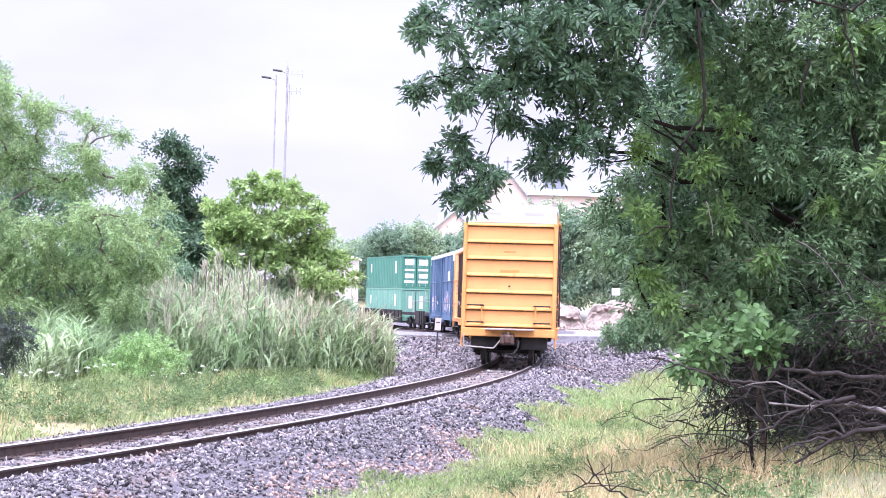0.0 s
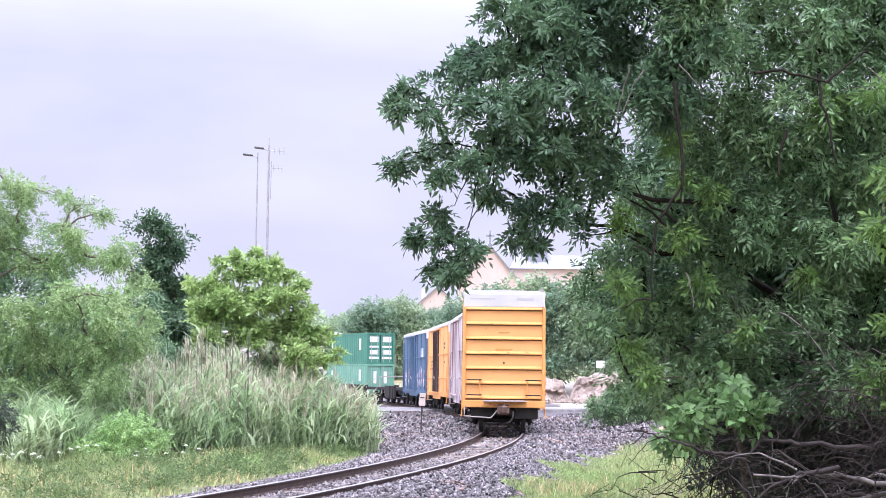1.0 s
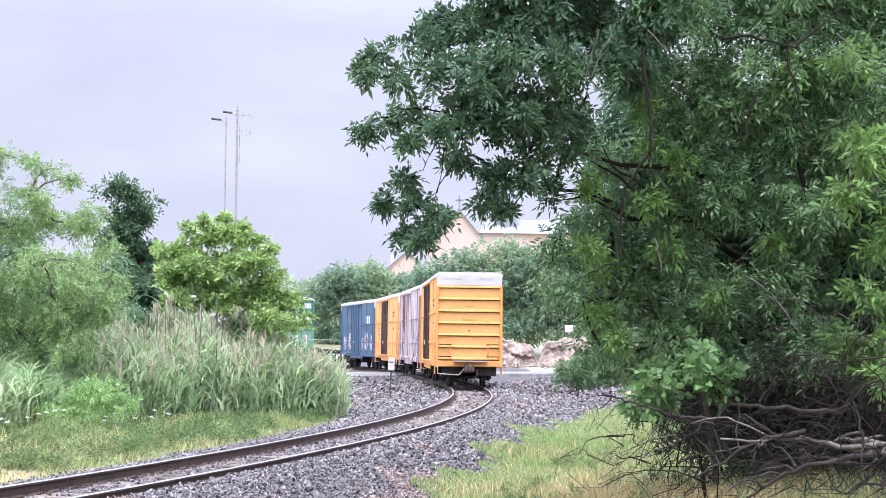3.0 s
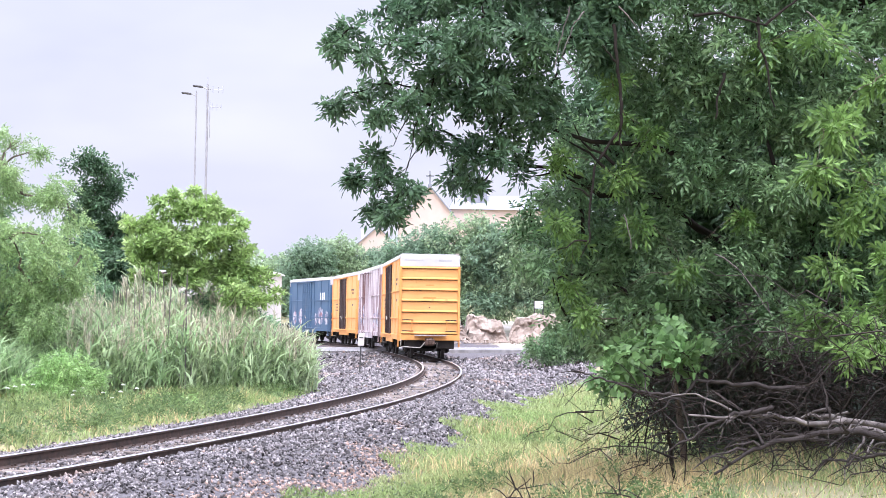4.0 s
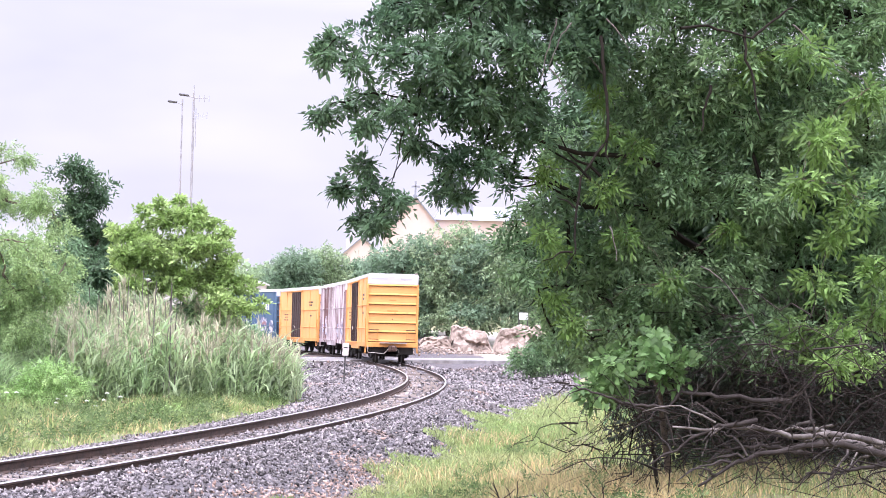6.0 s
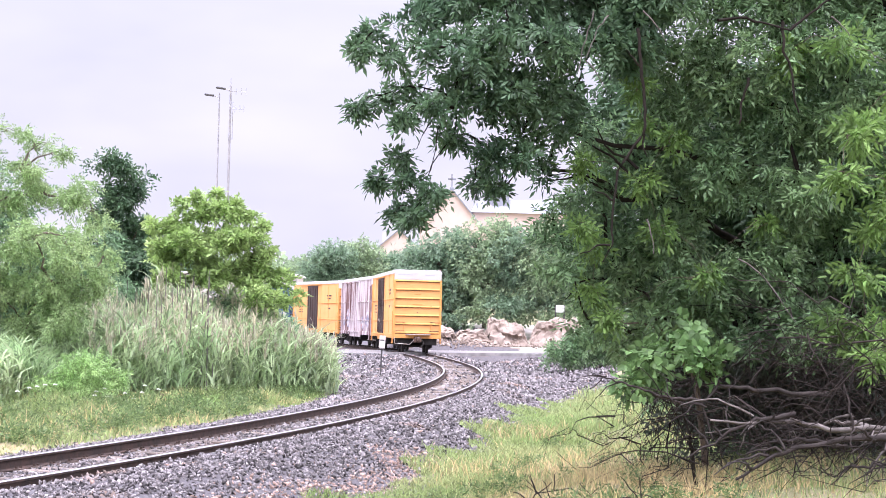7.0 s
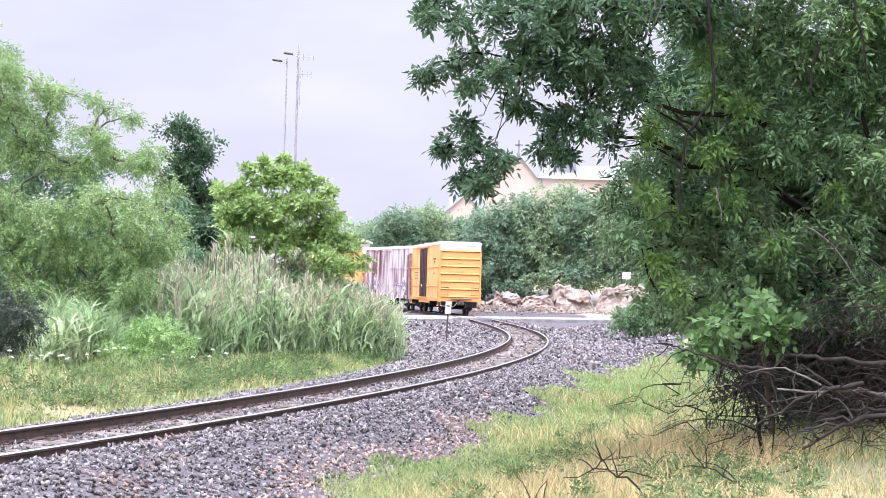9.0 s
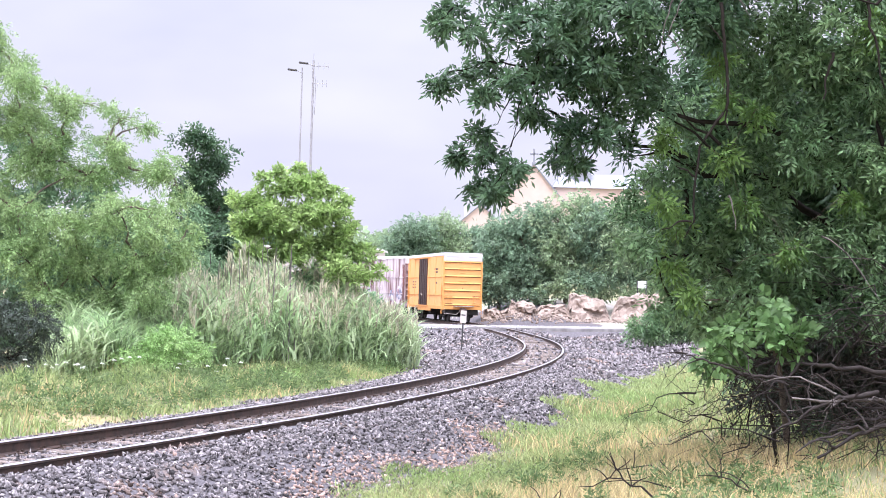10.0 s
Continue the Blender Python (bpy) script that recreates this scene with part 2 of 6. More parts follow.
def gravel_edges(s):
    """How far the ballast spreads to the left and to the right of the track."""
    wave = 0.3 * np.sin(s * 0.8) + 0.2 * np.sin(s * 2.3 + 1)
    return np.interp(s, [0, 38, 56, 90], [-4.0, -4.0, -6.0, -9.0]) + 0.5 * wave, np.interp(s, [0, 12, 20, 30, 42, 60, 85], [3.75, 3.5, 3.05, 2.9, 4.0, 7.0, 11.0]) + wave


def build_ground():
    xs = np.unique(np.round(np.concatenate([np.geomspace(28, 2500, 26), -np.geomspace(28, 2500, 26), np.arange(-28, 28.01, 0.4)]), 3))
    ys = np.unique(np.round(np.concatenate([-np.geomspace(6, 1500, 18), np.arange(-5, 60, 0.4), np.arange(60, 160, 1.0), np.geomspace(160, 3500, 30)]), 3))
    gx, gy = np.meshgrid(xs, ys)
    gz = height(gx, gy)
    w, h = len(xs), len(ys)
    i = (np.arange(h - 1)[:, None] * w + np.arange(w - 1)[None]).ravel()
    tris = np.concatenate([np.stack([i, i + 1, i + w + 1], 1), np.stack([i, i + w + 1, i + w], 1)])
    verts = np.stack([gx.ravel(), gy.ravel(), gz.ravel()], 1)
    mid = verts[tris].mean(1)
    s, u = along(mid[:, 0], mid[:, 1])
    lo, hi = gravel_edges(s)
    slots = np.where((u > lo) & (u < hi) & (mid[:, 1] > -20) & (mid[:, 1] < 190), 1, 0)
    slots = np.where((slots == 0) & (road_across(mid[:, 0], mid[:, 1]) > 9) & (mid[:, 0] < 40) & (mid[:, 1] < 190), 2, slots)
    g = fast_mesh("ground", verts, tris, [M_GROUND, M_BALLAST_BED, M_DIRT], label="grassy ground with a raised bed of grey track ballast", kind="structure", slots=slots)
    return tagged(g, category="ground")


M_GROUND = mat("grassy_soil", (0.16, 0.17, 0.08), (0.24, 0.215, 0.125), scale=0.7, rough=0.95, bump=0.8, bump_scale=30, wear=(0.32, 0.25, 0.13), wear_at=(0.52, 0.68), wear_scale=0.35)
M_DIRT = mat("pale_gravelly_soil", (0.42, 0.38, 0.33), (0.26, 0.25, 0.17), scale=0.5, rough=0.95, bump=0.6, bump_scale=12)
build_ground()

# ---- the track ----
RNG = np.random.default_rng(7)


def sweep(name, profile, s0, s1, step, u, material, parent=None, label="", kind="", slot_of=None):
    """A closed profile of (across, up) swept along the track."""
    ss = np.arange(s0, s1 + step / 2, step)
    x, y, z, a = line(ss, u)
    n = len(profile)
    verts = [(x[i] + p[0] * math.sin(a[i]), y[i] - p[0] * math.cos(a[i]), z[i] + p[1]) for i in range(len(ss)) for p in profile]
    faces = [(i * n + j, i * n + (j + 1) % n, (i + 1) * n + (j + 1) % n, (i + 1) * n + j) for i in range(len(ss) - 1) for j in range(n)]
    faces += [tuple(range(n))[::-1], tuple((len(ss) - 1) * n + j for j in range(n))]
    ob = part(name, (verts, faces), material, parent, label, kind)
    if slot_of:
        ob.data.polygons.foreach_set("material_index", [slot_of(j) for i in range(len(ss) - 1) for j in range(n)] + [0, 0])
    return ob


RAIL = [(-0.070, -0.172), (0.070, -0.172), (0.070, -0.160), (0.012, -0.142), (0.010, -0.045), (0.036, -0.034), (0.037, -0.008), (0.029, 0.0),
        (-0.029, 0.0), (-0.037, -0.008), (-0.036, -0.034), (-0.010, -0.045), (-0.012, -0.142), (-0.070, -0.160)]
track = tagged(new("railway_track"), "rusty curved railway track on grey stone ballast", "railway track", kind="structure")
for side in (-1, 1):
    sweep("rail", RAIL, -40, 190, 0.5, side * GAUGE / 2, [M_RAIL_WEB, M_RAIL_HEAD], track, "rusty steel rail with a worn bright head",
          slot_of=lambda j: 1 if j in (6, 7, 8) else 0)


def build_ties():
    bm = bmesh.new()
    box(bm, (2.6, 0.22, 0.17), (0, 0, -0.265), bevel=0.012)
    me = bpy.data.meshes.new("tie")
    bm.to_mesh(me)
    bm.free()
    me.materials.append(M_TIE)
    bp = bmesh.new()
    box(bp, (0.34, 0.19, 0.018), (0, 0, -0.177), bevel=0.004)
    for dx in (-0.085, 0.085):
        for dy in (-0.05, 0.05):
            box(bp, (0.03, 0.03, 0.03), (dx, dy, -0.158))
    plate = bpy.data.meshes.new("tie_plate")
    bp.to_mesh(plate)
    bp.free()
    plate.materials.append(M_RAIL_WEB)
    for s in np.arange(-6, 120, 0.53):
        x, y, z, a = line(s + RNG.normal(0, 0.02))
        tie = new("tie", me)
        tie.parent = track
        tie.matrix_basis = pose(x, y, z + 0.012 + RNG.normal(0, 0.008), 0, 0, math.degrees(a) - 90 + RNG.normal(0, 0.8))
        if s < 60:
            for side in (-1, 1):
                pl = new("tie_plate", plate)
                pl.parent = tie
                pl.matrix_basis = pose(side * GAUGE / 2, 0, 0)


build_ties()


def rocks(name, pos, size, material, label, parent=None):
    """Many angular stones in one mesh: squashed, twisted octahedra with uneven corners."""
    n = len(pos)
    base = np.array([(1, 0, 0), (0, 1, 0), (-1, 0, 0), (0, -1, 0), (0, 0, 1), (0, 0, -1)], float)
    v = base[None] * RNG.uniform(0.65, 1.25, (n, 6, 1)) + RNG.normal(0, 0.26, (n, 6, 3))
    v *= np.stack([RNG.uniform(0.9, 1.35, n), RNG.uniform(0.65, 1.05, n), RNG.uniform(0.4, 0.8, n)], 1)[:, None]
    q = RNG.normal(0, 1, (n, 4))
    q /= np.linalg.norm(q, axis=1)[:, None]
    w, x, y, z = q.T
    rot = np.stack([1 - 2 * (y * y + z * z), 2 * (x * y - z * w), 2 * (x * z + y * w), 2 * (x * y + z * w), 1 - 2 * (x * x + z * z), 2 * (y * z - x * w),
                    2 * (x * z - y * w), 2 * (y * z + x * w), 1 - 2 * (x * x + y * y)], 1).reshape(n, 3, 3)
    v = np.einsum("nij,nkj->nki", rot, v) * np.asarray(size)[:, None, None] + pos[:, None]
    f = np.array([(0, 1, 4), (1, 2, 4), (2, 3, 4), (3, 0, 4), (1, 0, 5), (2, 1, 5), (3, 2, 5), (0, 3, 5)])
    tris = (f[None] + (np.arange(n) * 6)[:, None, None]).reshape(-1, 3)
    return fast_mesh(name, v.reshape(-1, 3), tris, material, parent, label, "stuff")


def build_ballast():
    ss, uu, rr = [], [], []
    for s0, s1, dens, r0, r1 in ((-3, 14, 290, 0.020, 0.040), (14, 34, 150, 0.028, 0.052), (34, 62, 36, 0.054, 0.084), (62, 92, 14, 0.08, 0.12)):
        n = int((s1 - s0) * (7.9 if s0 < 34 else 14) * dens)
        ss.append(RNG.uniform(s0, s1, n))
        uu.append(RNG.uniform(-4.3 if s0 < 34 else -6, 4.1 if s0 < 34 else 8, n))
        rr.append(RNG.uniform(r0, r1, n))
    s, u, r = np.concatenate(ss), np.concatenate(uu), np.concatenate(rr)
    lo, hi = gravel_edges(s)
    fray = RNG.normal(0, 0.15, len(s))
    keep = (u > lo + fray) & (u < hi + fray) & (np.abs(np.abs(u) - GAUGE / 2) > 0.09 + 0.5 * r)
    s, u, r = s[keep], u[keep], r[keep]
    x, y, z, a = line(s, u)
    top = height(x, y) + r * RNG.uniform(-0.2, 0.7, len(r)) - 0.6 * r * np.exp(-((np.abs(u) - 0.9) / 0.14) ** 2)
    tied = (np.abs(u) < 1.3) & (np.abs((s + 6) % 0.53 - 0.265) > 0.15)
    drop = (tied & (RNG.uniform(0, 1, len(s)) < 0.35)) | ((np.abs(u) < 0.70) & (RNG.uniform(0, 1, len(s)) < 0.8 * np.clip((s - 22) / 12, 0, 1)))
    keep = ~drop
    pos = np.stack([x, y, top], 1)[keep]
    s, u, r = s[keep], u[keep], r[keep]
    red = RNG.uniform(0, 1, len(s)) < 0.75 * np.exp(-((u - gravel_edges(s)[1] + 0.45) / 0.42) ** 2) * np.clip((15 - s) / 3, 0, 1)
    red |= RNG.uniform(0, 1, len(s)) < 0.008
    tagged(rocks("ballast", pos[~red], r[~red], M_STONE, "grey and purplish crushed stone ballast"), category="ballast")
    tagged(rocks("ballast", pos[red], r[red], M_STONE_RED, "reddish-brown stones along the edge of the ballast"), category="ballast")


build_ballast()


# ---- the road over the crossing ----
def build_road():
    ax, ay, ux, uy, nx, ny = -1.2, 106.6, 0.788, 0.615, -0.615, 0.788
    road = tagged(new("road"), "worn grey asphalt road over the level crossing", "road", kind="structure")

    def strip(name, r0, r1, lift, material, l0=-34, l1=60, thick=0.10):
        ls = np.arange(l0, l1 + 0.1, 1.0)
        rs = np.linspace(r0, r1, 6 if r1 - r0 > 1 else 2)
        gl, gr = np.meshgrid(ls, rs)
        x, y = ax + ux * gl + nx * gr, ay + uy * gl + ny * gr
        s, u = along(x, y)
        z = rise(s).reshape(gl.shape) + lift
        bot = z - thick
        w, n = len(ls), gl.size
        verts = [*zip(x.ravel(), y.ravel(), z.ravel()), *zip(x.ravel(), y.ravel(), bot.ravel())]
        faces = [(j * w + i, j * w + i + 1, (j + 1) * w + i + 1, (j + 1) * w + i) for j in range(len(rs) - 1) for i in range(w - 1)]
        faces += [(n + i, n + i + 1, i + 1, i) for i in range(w - 1)]
        return part(name, (verts, faces), material, road)

    strip("asphalt", 0, 10.5, -0.03, M_ASPHALT)
    strip("edge_line", 0.35, 0.60, -0.026, M_LINE, thick=0.003)
    strip("edge_line", 9.8, 10.05, -0.026, M_LINE, thick=0.003)
    strip("kerb", -0.25, -0.004, 0.06, M_KERB, 2.2, 60, 0.25)
    strip("kerb", -0.25, -0.004, 0.06, M_KERB, -34, -4.2, 0.25)


M_KERB = mat("weathered_kerb_concrete", (0.36, 0.34, 0.32), (0.22, 0.21, 0.20), scale=2, rough=0.9, bump=0.3)
build_road()

# ---- the train ----
M_YELLOW = mat("faded_yellow_paint", (0.82, 0.42, 0.15), (0.77, 0.375, 0.125), scale=1.2, rough=0.55, wear=(0.42, 0.20, 0.07), wear_at=(0.66, 0.80), wear_scale=2.2, bump=0.1, bump_scale=8, stretch=(1, 1, 0.5))
M_YELLOW_RIB = mat("yellow_rib_paint", (0.77, 0.37, 0.11), (0.66, 0.30, 0.085), scale=2, rough=0.6, wear=(0.30, 0.15, 0.06), wear_at=(0.62, 0.78), wear_scale=3)
M_ROOF = mat("chalky_white_roof", (0.58, 0.565, 0.565), (0.47, 0.45, 0.445), scale=0.8, rough=0.6, wear=(0.40, 0.30, 0.25), wear_at=(0.66, 0.82), wear_scale=1.5)
M_SHADOW_CREASE = mat("rusty_shadow_crease", (0.13, 0.065, 0.03), (0.20, 0.10, 0.04), scale=3, rough=0.9)
M_BROWN = mat("dark_brown_door_paint", (0.075, 0.045, 0.04), (0.045, 0.03, 0.03), scale=2, rough=0.6)
M_GRIME = mat("black_undercarriage", (0.022, 0.02, 0.019), (0.04, 0.035, 0.03), scale=4, rough=0.8)
M_RUST = mat("rusty_coupler_steel", (0.16, 0.10, 0.075), (0.08, 0.055, 0.045), scale=7, rough=0.8, metal=0.2, bump=0.3)
M_WHEEL = mat("wheel_steel", (0.04, 0.035, 0.033), (0.065, 0.055, 0.05), scale=4, rough=0.55, metal=0.6)
M_BLUE = mat("faded_blue_paint", (0.065, 0.12, 0.20), (0.08, 0.14, 0.215), scale=0.8, rough=0.6, wear=(0.16, 0.17, 0.20), wear_at=(0.62, 0.8), wear_scale=1.2, stretch=(1, 1, 0.5))
M_WHITECAR = mat("streaked_white_paint", (0.66, 0.59, 0.60), (0.50, 0.42, 0.44), scale=1.6, rough=0.65, wear=(0.17, 0.085, 0.08), wear_at=(0.44, 0.60), wear_scale=1.5, stretch=(1, 1, 0.13))
M_GREEN = mat("green_container_paint", (0.07, 0.23, 0.15), (0.06, 0.19, 0.13), scale=0.8, rough=0.55, wear=(0.14, 0.24, 0.19), wear_at=(0.6, 0.8), wear_scale=1.2)
M_GREEN_PALE = mat("faded_green_container_paint", (0.18, 0.37, 0.26), (0.14, 0.31, 0.21), scale=0.8, rough=0.6, wear=(0.34, 0.44, 0.36), wear_at=(0.58, 0.78), wear_scale=1.4)
M_WHITE = mat("white_marking", (0.78, 0.78, 0.76), (0.62, 0.62, 0.60), scale=3, rough=0.6)
M_PALE_STEEL = mat("pale_worn_steel", (0.46, 0.42, 0.38), (0.30, 0.26, 0.22), scale=5, rough=0.6)
CAR_LEN, CAR_STEP, TRUCK_AT, WELL_LEN = 15.4, 16.9, (1.9, 13.5), 25.0
LOADED_AT = 4 * CAR_STEP + 11.8
WHEELS, TRUCKS = [], []


def wheelset_mesh():
    bm = bmesh.new()
    rod(bm, (-0.95, 0, 0), (0.95, 0, 0), 0.075, sides=10)
    for sx in (-1, 1):
        rod(bm, (sx * 0.69, 0, 0), (sx * 0.72, 0, 0), 0.485, sides=22)
        rod(bm, (sx * 0.72, 0, 0), (sx * 0.83, 0, 0), 0.457, sides=22)
        rod(bm, (sx * 0.83, 0, 0), (sx * 0.86, 0, 0), 0.36, 0.14, sides=22)
        for k in range(6):
            a = k * math.pi / 3
            box(bm, (0.012, 0.05, 0.14), (sx * 0.836, 0.40 * math.sin(a), 0.40 * math.cos(a)), (-math.degrees(a), 0, 0))
    return bm


def frame_side_mesh(sx):
    bm = bmesh.new()
    box(bm, (0.12, 0.70, 0.16), (sx * 1.0, 0, 0.36), bevel=0.02)
    box(bm, (0.12, 1.5, 0.13), (sx * 1.0, 0, 0.74), bevel=0.02)
    for sy in (-1, 1):
        box(bm, (0.12, 0.62, 0.13), (sx * 1.0, sy * 0.55, 0.55), (sy * -38, 0, 0), bevel=0.02)
        box(bm, (0.16, 0.32, 0.22), (sx * 1.0, sy * 0.88, 0.50), bevel=0.03)
        rod(bm, (sx * 1.0, sy * 0.88, 0.457), (sx * 1.11, sy * 0.88, 0.457), 0.09, sides=10)
    for dy in (-0.13, 0, 0.13):
        rod(bm, (sx * 1.0, dy, 0.42), (sx * 1.0, dy, 0.70), 0.055, sides=8)
    return bm


def add_truck(car, at):
    bm = bmesh.new()
    box(bm, (2.05, 0.38, 0.24), (0, 0, 0.62), bevel=0.03)
    rod(bm, (0, 0, 0.70), (0, 0, 0.92), 0.2, sides=14)
    truck = part("truck", bm, M_GRIME, car, "black cast steel bogie")
    truck.matrix_basis = pose(0, at, 0)
    for sx in (-1, 1):
        part("side_frame", frame_side_mesh(sx), M_GRIME, truck)
    for sy in (-0.88, 0.88):
        ws = part("wheelset", wheelset_mesh(), M_WHEEL, truck)
        ws.matrix_basis = pose(0, sy, 0.457)
        WHEELS.append((ws, sy))
    TRUCKS.append((truck, at))


def add_coupler(car, y, sy):
    bm = bmesh.new()
    box(bm, (0.42, 0.34, 0.36), (0, y + sy * 0.12, 0.86), bevel=0.03)
    box(bm, (0.16, 0.62, 0.18), (0, y + sy * 0.36, 0.86), bevel=0.03)
    box(bm, (0.30, 0.24, 0.29), (0.02, y + sy * 0.62, 0.86), bevel=0.05)
    box(bm, (0.10, 0.24, 0.27), (-0.15, y + sy * 0.76, 0.86), (0, 0, sy * 18), bevel=0.03)
    box(bm, (0.09, 0.20, 0.27), (0.15, y + sy * 0.74, 0.86), (0, 0, sy * -12), bevel=0.03)
    rod(bm, (0.02, y + sy * 0.62, 1.0), (0.02, y + sy * 0.62, 1.09), 0.05, sides=8)
    part("coupler", bm, M_RUST, car, "rusty cast steel coupler")
    bm = bmesh.new()
    pts = [(0.33, y + sy * 0.15, 0.82), (0.36, y + sy * 0.45, 0.78), (0.33, y + sy * 0.60, 0.58), (0.22, y + sy * 0.64, 0.42), (0.10, y + sy * 0.60, 0.40)]
    for a, b in zip(pts, pts[1:]):
        rod(bm, a, b, 0.032, sides=7)
    part("air_hose", bm, M_GRIME, car)


def bars(car, name, rows, material, label=""):
    """Round bars, each from a to b with a radius, as one part."""
    bm = bmesh.new()
    for a, b, r in rows:
        rod(bm, a, b, r, sides=6)
    return part(name, bm, material, car, label)


def build_boxcar(label, paint, rib_paint, door_paint, roof_paint, markings):
    car = empty("boxcar", Matrix(), label, "freight car", "cars of the train")
    L = CAR_LEN
    bm = bmesh.new()
    box(bm, (2.90, L - 0.16, 3.92), (0, L / 2, 3.01), bevel=0.015)
    part("body", bm, paint, car)
    prof = [(-1.50, 4.93), (1.50, 4.93), (1.50, 5.05), (1.46, 5.11), (0.7, 5.16), (0, 5.18), (-0.7, 5.16), (-1.46, 5.11), (-1.50, 5.05)]
    n = len(prof)
    verts = [(x, y, z) for y in (0.03, L - 0.03) for x, z in prof]
    faces = [tuple(range(n)), tuple(range(2 * n - 1, n - 1, -1))] + [((i + 1) % n, i, n + i, n + (i + 1) % n) for i in range(n)]
    roof = part("roof", (verts, faces), roof_paint, car, "chalky white sheet roof")
    bm = bmesh.new()
    for k in range(14):
        box(bm, (2.72, 0.07, 0.05), (0, 0.7 + k * (L - 1.4) / 13, 5.165))
    part("roof_seams", bm, roof_paint, roof)
    for end, sy in ((0.0, -1), (L, 1)):
        y = end
        bm = bmesh.new()
        box(bm, (2.84, 0.05, 3.44), (0, y - sy * 0.03, 2.80))
        plate = part("end_panel", bm, paint, car)
        bm = bmesh.new()
        box(bm, (2.93, 0.07, 0.50), (0, y - sy * 0.01, 4.80), bevel=0.02)
        part("end_cap", bm, M_ROOF, car, "chalky white panel above the ribs")
        for k in range(7):
            z = 4.46 - k * 0.535
            bm = bmesh.new()
            # a pressed rib: a shelf that slopes back above and stands out sharply below
            w = 1.37
            vs = [bm.verts.new(p) for p in ((-w, y, z), (w, y, z), (w, y, z + 0.11), (-w, y, z + 0.11), (-w, y + sy * 0.085, z), (w, y + sy * 0.085, z), (w, y + sy * 0.085, z + 0.03), (-w, y + sy * 0.085, z + 0.03))]
            for q in ((0, 1, 5, 4), (4, 5, 6, 7), (7, 6, 2, 3), (0, 4, 7, 3), (1, 2, 6, 5)):
                bm.faces.new([vs[j] for j in q])
            bmesh.ops.recalc_face_normals(bm, faces=bm.faces)
            part("rib", bm, rib_paint, plate)
            # thin rust-dark strip added to draw the shadow line under the rib
            bm = bmesh.new()
            box(bm, (2 * w, 0.012, 0.04), (0, y + sy * 0.003, z - 0.022))
            part("crease", bm, M_SHADOW_CREASE, plate, "rust-dark strip painted for the shadow line below the rib")
        for sx in (-1, 1):
            bm = bmesh.new()
            box(bm, (0.11, 0.16, 3.66), (sx * 1.44, y + sy * 0.02, 2.72), bevel=0.015)
            part("corner_post", bm, rib_paint, car)
            for z in (1.38, 1.92):
                rows = [((sx * 1.32, y + sy * 0.16, z), (sx * 0.80, y + sy * 0.16, z), 0.022)]
                rows += [((sx * xx, y, z), (sx * xx, y + sy * 0.16, z), 0.018) for xx in (1.32, 0.80)]
                bars(car, "grab_iron", rows, M_GRIME)
            for dy in (0.10, 0.55):
                bars(car, "ladder_rail", [((sx * 1.50, y - sy * dy, 1.0), (sx * 1.50, y - sy * dy, 2.6), 0.02)], rib_paint)
            for z in (0.62, 1.05, 1.45, 1.85, 2.25):
                bars(car, "rung", [((sx * 1.54, y - sy * 0.08, z), (sx * 1.54, y - sy * 0.57, z), 0.018)], rib_paint)
            for dy in (0.10, 0.55):
                bars(car, "step_hanger", [((sx * 1.50, y - sy * dy, 1.1), (sx * 1.50, y - sy * dy, 0.60), 0.022)], rib_paint)
            bm = bmesh.new()
            box(bm, (0.05, 0.03, 0.58), (sx * 0.86, y + sy * 0.10, 1.64), bevel=0.008)
            part("grab_bracket", bm, rib_paint, car)
        bm = bmesh.new()
        box(bm, (2.95, 0.20, 0.26), (0, y + sy * 0.02, 1.06), bevel=0.02)
        part("end_sill", bm, rib_paint, car)
        bm = bmesh.new()
        box(bm, (1.55, 0.36, 0.05), (0.05, y + sy * 0.24, 1.17), bevel=0.01)
        part("crossover_platform", bm, M_PALE_STEEL, car, "pale steel grating platform")
        bars(car, "uncoupling_lever", [((sx_a, y + sy * 0.24, z_a), (sx_b, y + sy * 0.24, z_b), 0.022) for sx_a, z_a, sx_b, z_b in ((-1.40, 0.62, -0.45, 0.56), (-1.40, 0.62, -1.40, 1.0), (-0.45, 0.56, -0.12, 0.95))], M_PALE_STEEL)
        add_coupler(car, y, sy)
        # black boxes added beside the coupler, in place of shadow round the truck
        for x0, x1 in ((-1.18, -0.36), (0.40, 1.26)):
            bm = bmesh.new()
            box(bm, (x1 - x0, 0.30, 0.48), ((x0 + x1) / 2, y - sy * 0.30, 0.76), bevel=0.03)
            part("shadow_block", bm, M_GRIME, car)
    bm = bmesh.new()
    box(bm, (0.66, L - 0.3, 0.42), (0, L / 2, 0.86))
    for y in TRUCK_AT:
        box(bm, (2.5, 0.5, 0.26), (0, y, 0.95))
    for k in range(7):
        box(bm, (2.7, 0.14, 0.24), (0, 3.2 + k * 1.5, 0.95))
    box(bm, (0.9, 1.1, 0.42), (-0.8, 6.6, 0.78), bevel=0.05)
    rod(bm, (0.75, 7.2, 0.72), (0.75, 9.0, 0.72), 0.20, sides=12)
    part("underframe", bm, M_GRIME, car, "black steel underframe")
